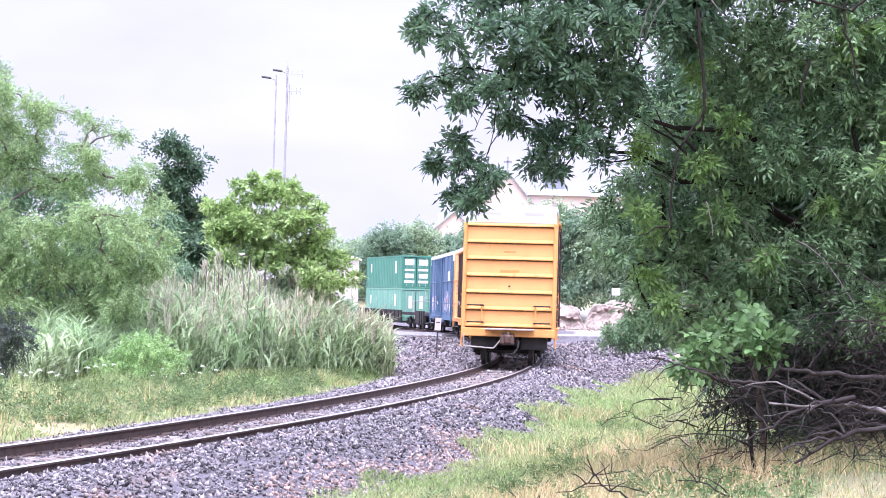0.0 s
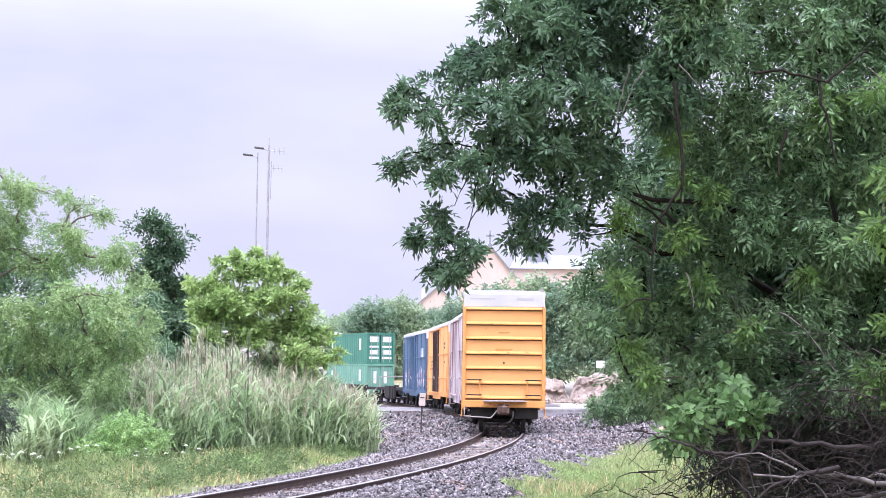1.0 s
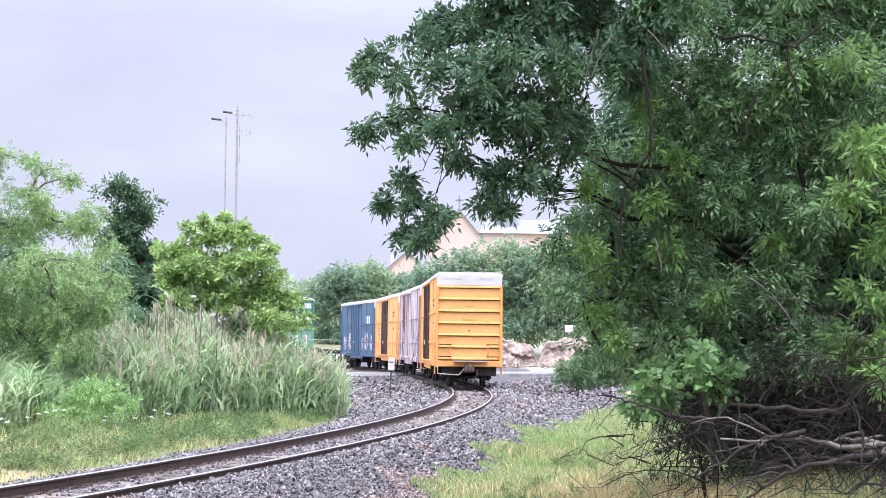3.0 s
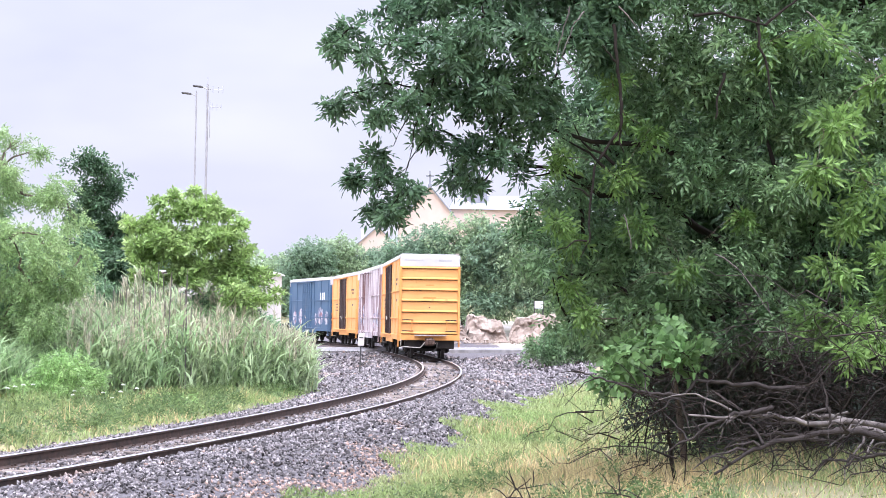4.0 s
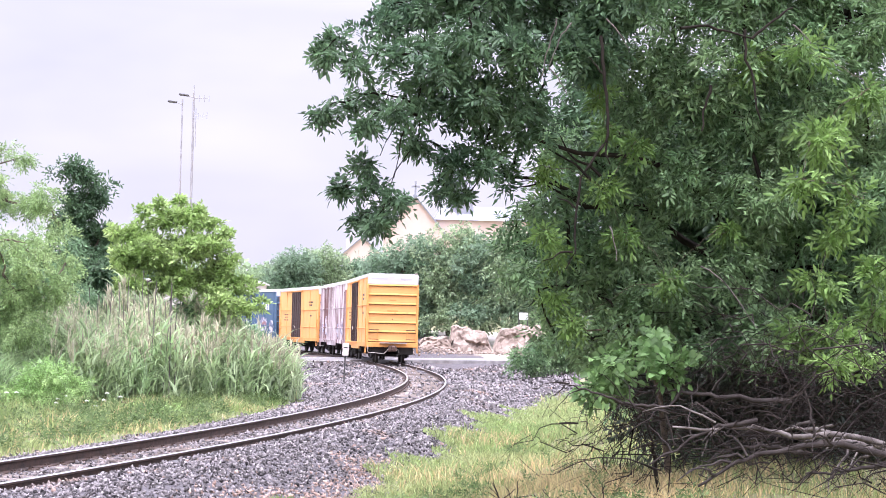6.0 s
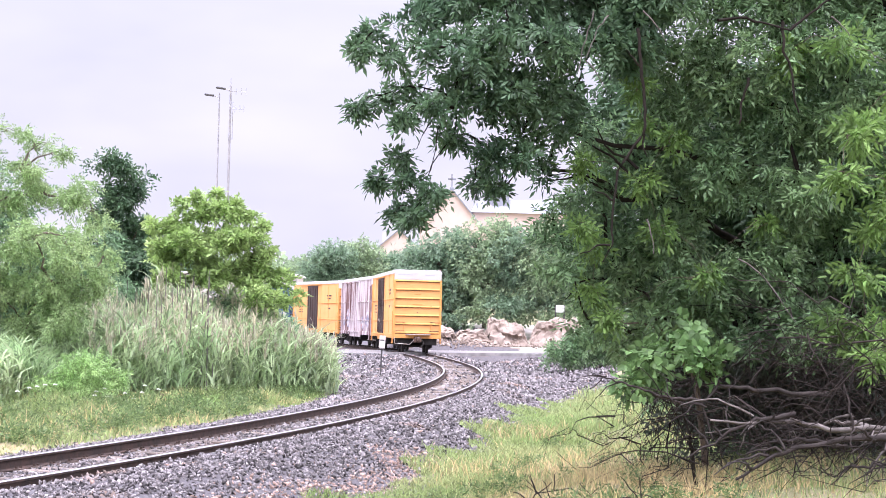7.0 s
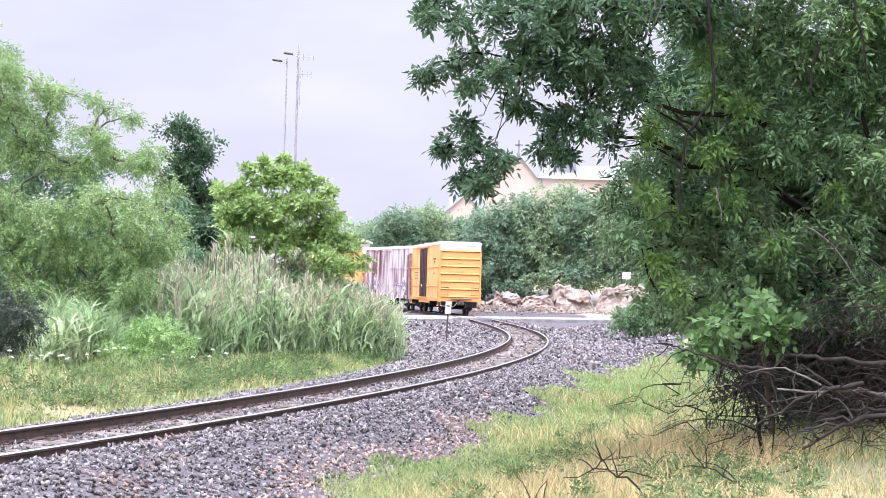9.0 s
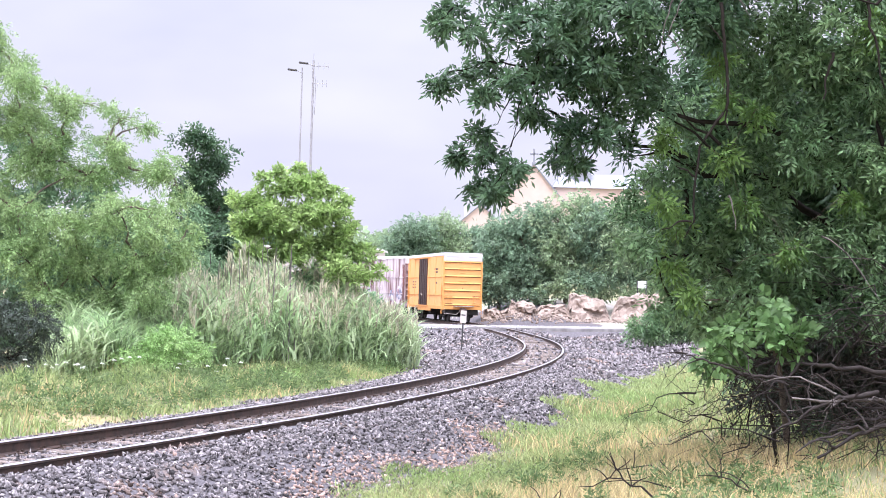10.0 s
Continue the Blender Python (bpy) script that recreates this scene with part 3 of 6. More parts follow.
    for sx in (-1, 1):
        bm = bmesh.new()
        box(bm, (0.07, L - 0.2, 0.26), (sx * 1.47, L / 2, 1.06), bevel=0.01)
        box(bm, (0.07, 5.6, 0.22), (sx * 1.47, L / 2, 0.87), bevel=0.01)
        part("side_sill", bm, rib_paint, car)
        for k, y in enumerate((0.7, 3.2, 5.7, 10.1, 12.4, 14.7)):
            bm = bmesh.new()
            box(bm, (0.05, 0.09, 3.74), (sx * 1.465, y, 3.05), bevel=0.012)
            part("side_post", bm, paint, car)
        for z in (2.0, 3.35):
            for y0, y1 in ((0.3, 6.6), (10.2, 15.1)):
                bm = bmesh.new()
                box(bm, (0.07, y1 - y0, 0.07), (sx * 1.47, (y0 + y1) / 2, z), bevel=0.012)
                part("side_rail", bm, rib_paint, car)
        bm = bmesh.new()
        box(bm, (0.09, 3.3, 3.62), (sx * 1.485, 8.4, 2.99), bevel=0.02)
        door = part("door", bm, door_paint, car, "sliding plug door with locking rods")
        for k in range(7):
            bm = bmesh.new()
            box(bm, (0.05, 3.2, 0.07), (sx * 1.53, 8.4, 1.45 + k * 0.52), bevel=0.012)
            part("door_rib", bm, door_paint, door)
        for y in (7.2, 8.0, 8.8, 9.6):
            bars(door, "locking_rod", [((sx * 1.58, y, 1.2), (sx * 1.58, y, 4.75), 0.03)], door_paint)
        bars(door, "handle", [((sx * 1.60, 8.1, 1.9), (sx * 1.60, 8.7, 2.1), 0.03)], M_PALE_STEEL)
        for z in (1.13, 4.86):
            bm = bmesh.new()
            box(bm, (0.10, 6.6, 0.07), (sx * 1.53, 9.2, z), bevel=0.012)
            part("door_track", bm, rib_paint, car)
    for y in TRUCK_AT:
        add_truck(car, y)
    for name, mm, size, at in markings:
        if name == "sprayed_patch":
            # an uneven rounded outline, a little proud of the side
            n_, sx = 22, math.copysign(1, at[0])
            rim = [(at[0] + sx * size[0], at[1] + size[1] * 0.5 * rr * math.cos(q), at[2] + size[2] * 0.5 * rr * math.sin(q))
                   for q, rr in ((k * 2 * math.pi / n_, 0.72 + 0.28 * abs(math.sin(k * 1.7 + at[1]))) for k in range(n_))]
            inner = [(at[0] - sx * 0.01, y_, z_) for _, y_, z_ in rim]
            faces = [tuple(range(n_)) if sx < 0 else tuple(range(n_ - 1, -1, -1))] + [(k, (k + 1) % n_, n_ + (k + 1) % n_, n_ + k) for k in range(n_)]
            part(name, (rim + inner, faces), mm, car)
            continue
        bm = bmesh.new()
        box(bm, size, at)
        part(name, bm, mm, car)
    return car


def marks(kind):
    """Bars for unreadable stencils and plain shapes for the sprayed patches."""
    out = []
    for sx in (-1, 1):
        x = sx * 1.452
        if kind == "yellow":
            for z, w in ((3.95, 1.5), (3.72, 1.1), (2.9, 0.8)):
                out.append(("stencil_bar", M_BROWN, (0.008, w, 0.13), (x, 3.0, z)))
            for z, w in ((3.0, 1.6), (2.78, 1.2), (2.56, 1.6)):
                out.append(("stencil_bar", M_BROWN, (0.008, w, 0.09), (x, 12.6, z)))
        if kind == "blue":
            for k in range(3):
                out.append(("stencil_bar", M_WHITE, (0.008, 0.42, 0.62), (x, 2.2 + k * 0.62, 3.65)))
            for k, (y, w, h) in enumerate(((1.2, 1.4, 1.2), (3.4, 2.2, 1.5), (5.1, 0.8, 1.0), (10.8, 1.9, 1.4), (13.2, 1.6, 1.2))):
                out.append(("sprayed_patch", M_SPRAY, (0.012 + 0.002 * k, w, h), (x, y, 1.35 + h / 2)))
        if kind == "white":
            for k, (y, w, h, z) in enumerate(((1.6, 2.0, 1.3, 1.4), (3.9, 1.7, 1.0, 1.3), (11.4, 2.2, 1.5, 1.4), (13.6, 1.2, 0.9, 1.5))):
                out.append(("sprayed_patch", M_SPRAY, (0.012 + 0.002 * k, w, h), (x, y, z + h / 2)))
            out.append(("primer_panel", M_BROWN_RED, (0.02, 0.75, 3.2), (x, 0.55, 2.85)))
            out.append(("primer_panel", M_BROWN_RED, (0.02, 0.4, 3.2), (x, 10.2, 2.85)))
    if kind == "yellow":
        for z, w in ((4.86, 0.62),):
            out.append(("stencil_bar", M_GREY, (w, 0.012, 0.09), (0.75, -0.026, z)))
            out.append(("stencil_bar", M_GREY, (w + 0.3, 0.012, 0.05), (-0.8, -0.026, z)))
        out.append(("stencil_bar", M_GREYBROWN, (0.62, 0.01, 0.07), (0.0, -0.001, 3.02)))
        out.append(("stencil_bar", M_GREYBROWN, (0.40, 0.01, 0.05), (0.0, -0.001, 3.64)))
        out.append(("bolt_head", M_BROWN, (0.06, 0.03, 0.06), (0.0, -0.005, 2.54)))
        out.append(("vent_pipe", M_PALE_STEEL, (0.16, 0.12, 0.12), (1.36, 0.12, 5.16)))
    return out


M_SPRAY = mat("sprayed_paint_patch", (0.60, 0.57, 0.60), (0.16, 0.17, 0.26), scale=2.6, rough=0.5, mix=(0.45, 0.55), wear=(0.38, 0.15, 0.14), wear_at=(0.56, 0.62), wear_scale=2.0)
M_BROWN_RED = mat("oxide_red_paint", (0.19, 0.075, 0.06), (0.12, 0.05, 0.045), scale=2, rough=0.7)
M_GREY = mat("grey_stencil", (0.46, 0.45, 0.45), (0.40, 0.39, 0.39), scale=5, rough=0.7)
M_GREYBROWN = mat("faint_stencil", (0.56, 0.30, 0.08), (0.48, 0.26, 0.08), scale=5, rough=0.7)


def build_container(label, paint, pale_doors):
    c = empty("shipping_container", Matrix(), label, "container", "containers on the train")
    L, W, H = 12.19, 2.44, 2.59
    # corrugated long walls
    for sx in (-1, 1):
        verts, faces = [], []
        ys = np.linspace(0.12, L - 0.12, 88)
        for k, y in enumerate(ys):
            x = sx * (W / 2 - (0.036 if k % 4 in (0, 1) else 0.0))
            verts += [(x, y, 0.14), (x, y, H - 0.12)]
        faces = [(2 * k, 2 * k + 2, 2 * k + 3, 2 * k + 1) for k in range(len(ys) - 1)]
        part("side_wall", (verts, faces), paint, c)
        for z, h in ((0.075, 0.15), (H - 0.06, 0.12)):
            bm = bmesh.new()
            box(bm, (0.08, L - 0.3, h), (sx * (W / 2 - 0.036), L / 2, z), bevel=0.01)
            part("side_beam", bm, paint, c)
        for y in (0.09, L - 0.09):
            bm = bmesh.new()
            box(bm, (0.16, 0.18, H), (sx * (W / 2 - 0.08), y, H / 2), bevel=0.012)
            part("corner_post", bm, paint, c)
        bm = bmesh.new()
        box(bm, (W / 2 - 0.20, 0.05, H - 0.34), (sx * (W / 4 - 0.075), 0.10, H / 2), bevel=0.01)
        leaf = part("door_leaf", bm, paint, c)
        for xx in (0.28, 0.78):
            bars(leaf, "lock_rod", [((sx * xx, 0.05, 0.15), (sx * xx, 0.05, H - 0.15), 0.02)], M_PALE_STEEL)
        if pale_doors:
            for z, w, h in ((2.06, 0.74, 0.46), (1.45, 0.80, 0.16), (0.98, 0.72, 0.36), (0.52, 0.82, 0.20)):
                bm = bmesh.new()
                box(bm, (w, 0.012, h), (sx * 0.56, 0.066, z))
                part("label_panel", bm, M_WHITE, leaf, "white marking panel")
        else:
            bm = bmesh.new()
            box(bm, (0.26, 0.012, 1.0), (sx * 0.45, 0.066, 1.5))
            part("label_panel", bm, M_WHITE, leaf, "white marking panel")
        for y, w, h in ((1.9, 0.5, 0.95), (10.4, 0.35, 0.7)):
            bm = bmesh.new()
            box(bm, (0.02, w, h), (sx * (W / 2 + 0.002), y, 1.65))
            part("side_marking", bm, M_WHITE, c, "white marking on the side")
    bm = bmesh.new()
    box(bm, (W - 0.1, L - 0.1, 0.05), (0, L / 2, H - 0.03))
    box(bm, (W - 0.1, L - 0.1, 0.10), (0, L / 2, 0.10))
    box(bm, (W - 0.2, 0.05, H - 0.2), (0, L - 0.10, H / 2))
    part("roof_and_floor", bm, paint, c)
    for z in (0.08, H - 0.07):
        bm = bmesh.new()
        box(bm, (W - 0.3, 0.14, 0.14), (0, 0.09, z), bevel=0.01)
        part("end_beam", bm, paint, c)
    return c


def build_well_car(label, L):
    car = empty("well_car", Matrix(), label, "freight car", "cars of the train")
    for sx in (-1, 1):
        bm = bmesh.new()
        box(bm, (0.14, L - 6.4, 0.95), (sx * 1.36, L / 2, 0.90), bevel=0.02)
        for k in range(int((L - 7.2) / 1.38)):
            box(bm, (0.10, 0.12, 0.9), (sx * 1.45, 3.8 + k * 1.38, 0.90), bevel=0.01)
        part("side_girder", bm, M_GRIME, car)
    bm = bmesh.new()
    box(bm, (2.6, L - 7.0, 0.10), (0, L / 2, 0.42))
    part("well_floor", bm, M_GRIME, car)
    for y0, sy in ((0, -1), (L, 1)):
        bm = bmesh.new()
        box(bm, (2.7, 3.0, 0.22), (0, y0 - sy * 1.6, 1.14), bevel=0.02)
        box(bm, (0.6, 3.2, 0.40), (0, y0 - sy * 1.6, 0.88))
        part("end_platform", bm, M_GRIME, car)
        rows = [((sx * 1.25, y0 - sy * 0.15, 1.2), (sx * 1.25, y0 - sy * 0.15, 2.1), 0.025) for sx in (-1, 1)] + [((-1.25, y0 - sy * 0.15, 2.1), (1.25, y0 - sy * 0.15, 2.1), 0.025)]
        bars(car, "hand_rail", rows, M_PALE_STEEL)
        for k in range(9):
            bars(car, "rail_post", [((-1.1 + k * 0.275, y0 - sy * 0.1, 0.75), (-1.1 + k * 0.275, y0 - sy * 0.1, 1.25), 0.022)], M_PALE_STEEL)
        add_coupler(car, y0, sy)
    for y in (1.9, L - 1.9):
        add_truck(car, y)
    return car


CARS = [
    (build_boxcar("faded yellow high boxcar with white roof, last of the train", M_YELLOW, M_YELLOW_RIB, M_BROWN, M_ROOF, marks("yellow")), 0.0, CAR_LEN),
    (build_boxcar("rust-streaked white boxcar covered with sprayed patches", M_WHITECAR, M_WHITECAR, M_WHITECAR, M_ROOF, marks("white")), CAR_STEP, CAR_LEN),
    (build_boxcar("faded yellow boxcar with dark brown doors", M_YELLOW, M_YELLOW_RIB, M_BROWN, M_ROOF, marks("yellow")), 2 * CAR_STEP, CAR_LEN),
    (build_boxcar("faded blue boxcar with white sprayed patches", M_BLUE, M_BLUE, M_BLUE, M_ROOF, marks("blue")), 3 * CAR_STEP, CAR_LEN),
    (build_well_car("empty black well car between the boxcars and the containers", 11.0), 4 * CAR_STEP, 11.0),
    (build_well_car("black well car loaded with stacked green containers", WELL_LEN), LOADED_AT, WELL_LEN),
]
BOXES = [
    (build_container("faded pale green shipping container, lower of a stack", M_GREEN_PALE, False), 0.50),
    (build_container("green shipping container with white door markings, stacked on top", M_GREEN, True), 3.10),
]


def car_pose(s, length):
    ax, ay, az, _ = line(s + 1.9)
    bx, by, bz, _ = line(s + length - 1.9)
    d = Vector((bx - ax, by - ay, bz - az)).normalized()
    o = Vector((ax, ay, az)) - d * 1.9
    return pose(o.x, o.y, o.z, math.degrees(math.asin(d.z)), 0, math.degrees(math.atan2(d.y, d.x)) - 90)


def rear_at(t):
    return 38.8 + 7.53 * t

# ---- plants ----
def unit(v):
    return v / np.maximum(np.linalg.norm(v, axis=-1, keepdims=True), 1e-9)


def leaf_geometry(base, way, normal, length, width, droop=0.12, fold=0.22, rich=True):
    """Pointed, folded leaf blades at the bases given; rich: four triangles a leaf, else two."""
    n = len(base)
    side = unit(np.cross(way, normal))
    up = np.cross(side, way)
    length, width = np.broadcast_to(length, n)[:, None], np.broadcast_to(width, n)[:, None]
    sag = np.array([0, 0, -1.0]) * length
    lift = up * width * fold
    tip = base + way * length + sag * droop
    if rich:
        a, b = base + way * length * 0.34 + sag * droop * 0.15, base + way * length * 0.70 + sag * droop * 0.5
        v = np.stack([base, a + side * width * 0.5 + lift, b + side * width * 0.36 + lift * 0.7, tip, b - side * width * 0.36 + lift * 0.7, a - side * width * 0.5 + lift], 1)
        f = np.array([(0, 1, 2), (0, 2, 3), (0, 3, 4), (0, 4, 5)])
    else:
        a = base + way * length * 0.45 + sag * droop * 0.3
        v = np.stack([base, a + side * width * 0.5 + lift, tip, a - side * width * 0.5 + lift], 1)
        f = np.array([(0, 1, 2), (0, 2, 3)])
    return v.reshape(-1, 3), (f[None] + (np.arange(n) * v.shape[1])[:, None, None]).reshape(-1, 3)


def crown_geometry(rng, clumps, per_m3, sprays, leaflets, spray_len, leaf_len, leaf_wid, droop=0.35, rich=True, sub=0.34, splay=0.9):
    """Leaves on drooping sprays, the sprays in tufts, the tufts spread unevenly through the clumps (x, y, z, three radii)."""
    tufts, sizes = [], []
    for cx, cy, cz, rx, ry, rz in clumps:
        n = max(3, int(per_m3 * 4.19 * rx * ry * rz))
        d = unit(rng.normal(0, 1, (n, 3))) * rng.uniform(0.25, 1.0, (n, 1)) ** 0.45
        tufts.append(np.array([cx, cy, cz]) + d * np.array([rx, ry, rz]) * rng.uniform(0.85, 1.12, (n, 1)))
        sizes.append(np.full(n, sub * min(rx, ry, rz) ** 0.5) * rng.uniform(0.6, 1.3, n))
    tufts, sizes = np.concatenate(tufts), np.concatenate(sizes)
    n = len(tufts)
    out = unit(rng.normal(0, 1, (n, sprays, 3)) * np.array([1, 1, 0.75]))
    base = (tufts[:, None] + out * sizes[:, None, None] * rng.uniform(0.15, 1.0, (n, sprays, 1))).reshape(-1, 3)
    way = unit(out.reshape(-1, 3) + rng.normal(0, 0.35, (n * sprays, 3)) + np.array([0, 0, -droop]))
    m = len(base)
    length = spray_len * rng.uniform(0.6, 1.3, m)
    face = unit(np.cross(way, rng.normal(0, 1, (m, 3))) + np.array([0, 0, 0.9]))
    face = unit(face - way * (face * way).sum(1, keepdims=True))
    side = np.cross(way, face)
    t = np.linspace(0.12, 1.0, leaflets)
    sign = np.where(np.arange(leaflets) % 2 == 0, 1.0, -1.0)
    sign[-1] = 0
    b = base[:, None] + way[:, None] * (length[:, None] * t)[..., None] + np.array([0, 0, -1.0]) * (length[:, None] * t * t * 0.25)[..., None]
    w = unit(way[:, None] * 0.75 + side[:, None] * (sign * splay)[None, :, None] + rng.normal(0, 0.16, (m, leaflets, 3)))
    nn = unit(face[:, None] + rng.normal(0, 0.35, (m, leaflets, 3)))
    k = m * leaflets
    size = rng.uniform(0.65, 1.2, k)
    return leaf_geometry(b.reshape(-1, 3), w.reshape(-1, 3), nn.reshape(-1, 3), leaf_len * size, leaf_wid * size, rich=rich)


def tube(points, r0, r1, sides=6):
    """A tapered bent tube as arrays."""
    p = np.asarray(points, float)
    n = len(p)
    d = unit(np.gradient(p, axis=0))
    ref = np.where(np.abs(d[:, 2:3]) > 0.9, np.array([[1.0, 0, 0]]), np.array([[0, 0, 1.0]]))
    a = unit(np.cross(d, ref))
    b = np.cross(d, a)
    r = np.linspace(r0, r1, n)[:, None, None]
    ang = np.linspace(0, 2 * math.pi, sides, endpoint=False)
    v = p[:, None] + r * (np.cos(ang)[None, :, None] * a[:, None] + np.sin(ang)[None, :, None] * b[:, None])
    i = np.arange(n - 1)[:, None] * sides
    j = np.arange(sides)[None]
    k = (j + 1) % sides
    tris = np.concatenate([np.stack([i + j, i + k, i + sides + k], -1).reshape(-1, 3), np.stack([i + j, i + sides + k, i + sides + j], -1).reshape(-1, 3)])
    return v.reshape(-1, 3), tris


def merged(pieces):
    vs, ts, off = [], [], 0
    for v, t in pieces:
        vs.append(v)
        ts.append(t + off)
        off += len(v)
    return np.concatenate(vs), np.concatenate(ts)


def bent(rng, a, b, n=7, wild=0.06):
    a, b = np.asarray(a, float), np.asarray(b, float)
    t = np.linspace(0, 1, n)[:, None]
    span = np.linalg.norm(b - a)
    off = np.cumsum(rng.normal(0, wild * span / math.sqrt(n), (n, 3)), axis=0)
    off -= t * off[-1]
    return a + (b - a) * t + off + np.array([0, 0, 1.0]) * np.sin(t * math.pi) * 0.08 * span


def build_tree(name, label, foot, clumps, leaf, seed, per_m3=26, sprays=26, leaflets=9, spray_len=0.26, leaf_len=0.12, leaf_wid=0.036, trunk_r=0.14,
               bark=None, droop=0.35, rich=True, sub=0.34, splay=0.9, category="tree", group="", twigs=2, limb_k=1.0):
    rng = np.random.default_rng(seed)
    fx, fy = foot
    fz = height(fx, fy) - 0.1
    tree = empty(name, pose(fx, fy, fz), label, category, group)
    shift = np.array([fx, fy, fz])
    cl = np.asarray(clumps, float)
    mid = cl[:, :3].mean(0)
    fork = np.array([fx * 0.7 + mid[0] * 0.3, fy * 0.7 + mid[1] * 0.3, fz + 0.45 * max(0.5, mid[2] - fz)])
    v, t = tube(bent(rng, (fx, fy, fz), fork, 8, 0.05) - shift, trunk_r, trunk_r * 0.65, 9)
    fast_mesh("trunk", v, t, bark or M_BARK, tree)
    # each limb grows from the fork or from the nearest clump that lies closer to it
    reach = np.linalg.norm(cl[:, :3] - fork, axis=1)
    for i, c in enumerate(cl):
        nearer = [k for k in range(len(cl)) if reach[k] < reach[i] - 0.05]
        start, r = fork, trunk_r * 0.5
        if nearer:
            k = min(nearer, key=lambda q: np.linalg.norm(cl[q, :3] - c[:3]))
            if np.linalg.norm(cl[k, :3] - c[:3]) < reach[i]:
                start = cl[k, :3]
                r = trunk_r * 0.32 * min(1.0, cl[k, 3:].max() * limb_k)
        pieces = [tube(bent(rng, start, c[:3], 8, 0.10) - shift, r, max(r * 0.25, 0.004), 6)]
        for k in range(twigs):
            e = c[:3] + unit(rng.normal(0, 1, 3)) * c[3:] * 0.9
            pieces.append(tube(bent(rng, c[:3] * 0.8 + start * 0.2, e, 6, 0.12) - shift, max(r * 0.3, 0.004), 0.003, 5))
        v, t = merged(pieces)
        fast_mesh("limb", v, t, bark or M_BARK, tree)
    v, t = crown_geometry(rng, clumps, per_m3, sprays, leaflets, spray_len, leaf_len, leaf_wid, droop, rich, sub, splay)
    fast_mesh("crown", v - shift, t, leaf, tree, kind="stuff")
    return tree


# the near trees over the grass, bough by bough
def bough(y, rows, deep=1.3, seed=5, spray=0.10):
    """Clumps about the distance y from rows of (x, z, half width, half height); the sprays reach out past them."""
    rng = np.random.default_rng(seed)
    return [(x, y + rng.normal(0, 0.35), z, max(a - spray, 0.4 * a), max(0.16, deep * (a + c) / 2), max(c - spray, 0.4 * c)) for x, z, a, c in rows]


TIP_BOUGH = bough(21.0, [(-0.15, 5.34, 0.19, 0.18), (-0.26, 5.12, 0.15, 0.09), (0.20, 5.16, 0.28, 0.27), (-0.26, 4.49, 0.16, 0.14), (0.06, 4.68, 0.23, 0.20), (0.41, 4.73, 0.28, 0.31), (0.57, 5.11, 0.31, 0.31), (0.26, 4.33, 0.15, 0.12), (0.23, 3.89, 0.27, 0.14), (0.00, 3.68, 0.12, 0.12), (0.36, 3.62, 0.24, 0.16), (0.62, 3.44, 0.11, 0.15), (0.38, 3.11, 0.15, 0.15), (0.22, 3.28, 0.11, 0.07), (0.51, 3.30, 0.11, 0.12), (0.59, 4.49, 0.16, 0.14)])
MIDDLE_BOUGH = bough(21.4, [(0.91, 4.58, 0.28, 0.30), (0.96, 5.14, 0.39, 0.39), (0.89, 4.17, 0.18, 0.08), (1.27, 4.14, 0.25, 0.23), (1.20, 3.71, 0.11, 0.11), (1.50, 3.60, 0.19, 0.09), (1.36, 3.90, 0.11, 0.12), (1.49, 4.74, 0.43, 0.39), (1.76, 4.26, 0.28, 0.28), (2.04, 3.85, 0.11, 0.23), (1.91, 4.75, 0.37, 0.39), (1.51, 5.36, 0.43, 0.32), (2.10, 5.31, 0.43, 0.37), (2.29, 4.62, 0.30, 0.30), (2.37, 4.28, 0.23, 0.21), (1.69, 3.91, 0.14, 0.11)], 1.6, 5, 0.05)
TOP_BOUGH = bough(21.6, [(3.16, 5.61, 0.39, 0.35), (3.25, 6.11, 0.42, 0.35), (2.88, 5.78, 0.35, 0.35), (0.33, 5.73, 0.31, 0.21), (0.70, 6.02, 0.32, 0.25), (1.12, 6.01, 0.38, 0.32), (1.04, 6.50, 0.31, 0.28), (1.68, 6.17, 0.49, 0.42), (1.73, 6.84, 0.49, 0.42), (2.48, 6.05, 0.49, 0.42), (2.53, 6.82, 0.56, 0.45), (2.82, 5.36, 0.38, 0.32), (3.30, 6.98, 0.56, 0.42)], 1.5, 5, 0.0)
build_tree("overhanging_tree", "dark green tree with compound leaves hanging over the grass", (9.45, 24.7), TIP_BOUGH + MIDDLE_BOUGH + TOP_BOUGH, M_LEAF_DARK, 11,
           per_m3=58, sprays=14, leaflets=7, spray_len=0.15, leaf_len=0.108, leaf_wid=0.040, sub=0.22, droop=0.35, splay=1.25, trunk_r=0.16, limb_k=0.9, rich=False, bark=M_BARK_DARK, group="trees beside the track")
THICKET_EDGE = bough(22.8, [(2.29, 3.42, 0.19, 0.25), (2.49, 2.99, 0.32, 0.29), (2.26, 2.65, 0.18, 0.19), (2.80, 3.62, 0.37, 0.34), (3.04, 3.00, 0.44, 0.40), (2.65, 2.40, 0.31, 0.26), (3.27, 2.42, 0.47, 0.34), (3.03, 4.33, 0.37, 0.44), (3.56, 3.97, 0.46, 0.46), (3.81, 3.17, 0.51, 0.44), (3.73, 4.75, 0.44, 0.40), (4.35, 4.81, 0.51, 0.44), (2.81, 1.89, 0.26, 0.24), (3.33, 1.83, 0.37, 0.26)], 1.4, 6, 0.0)
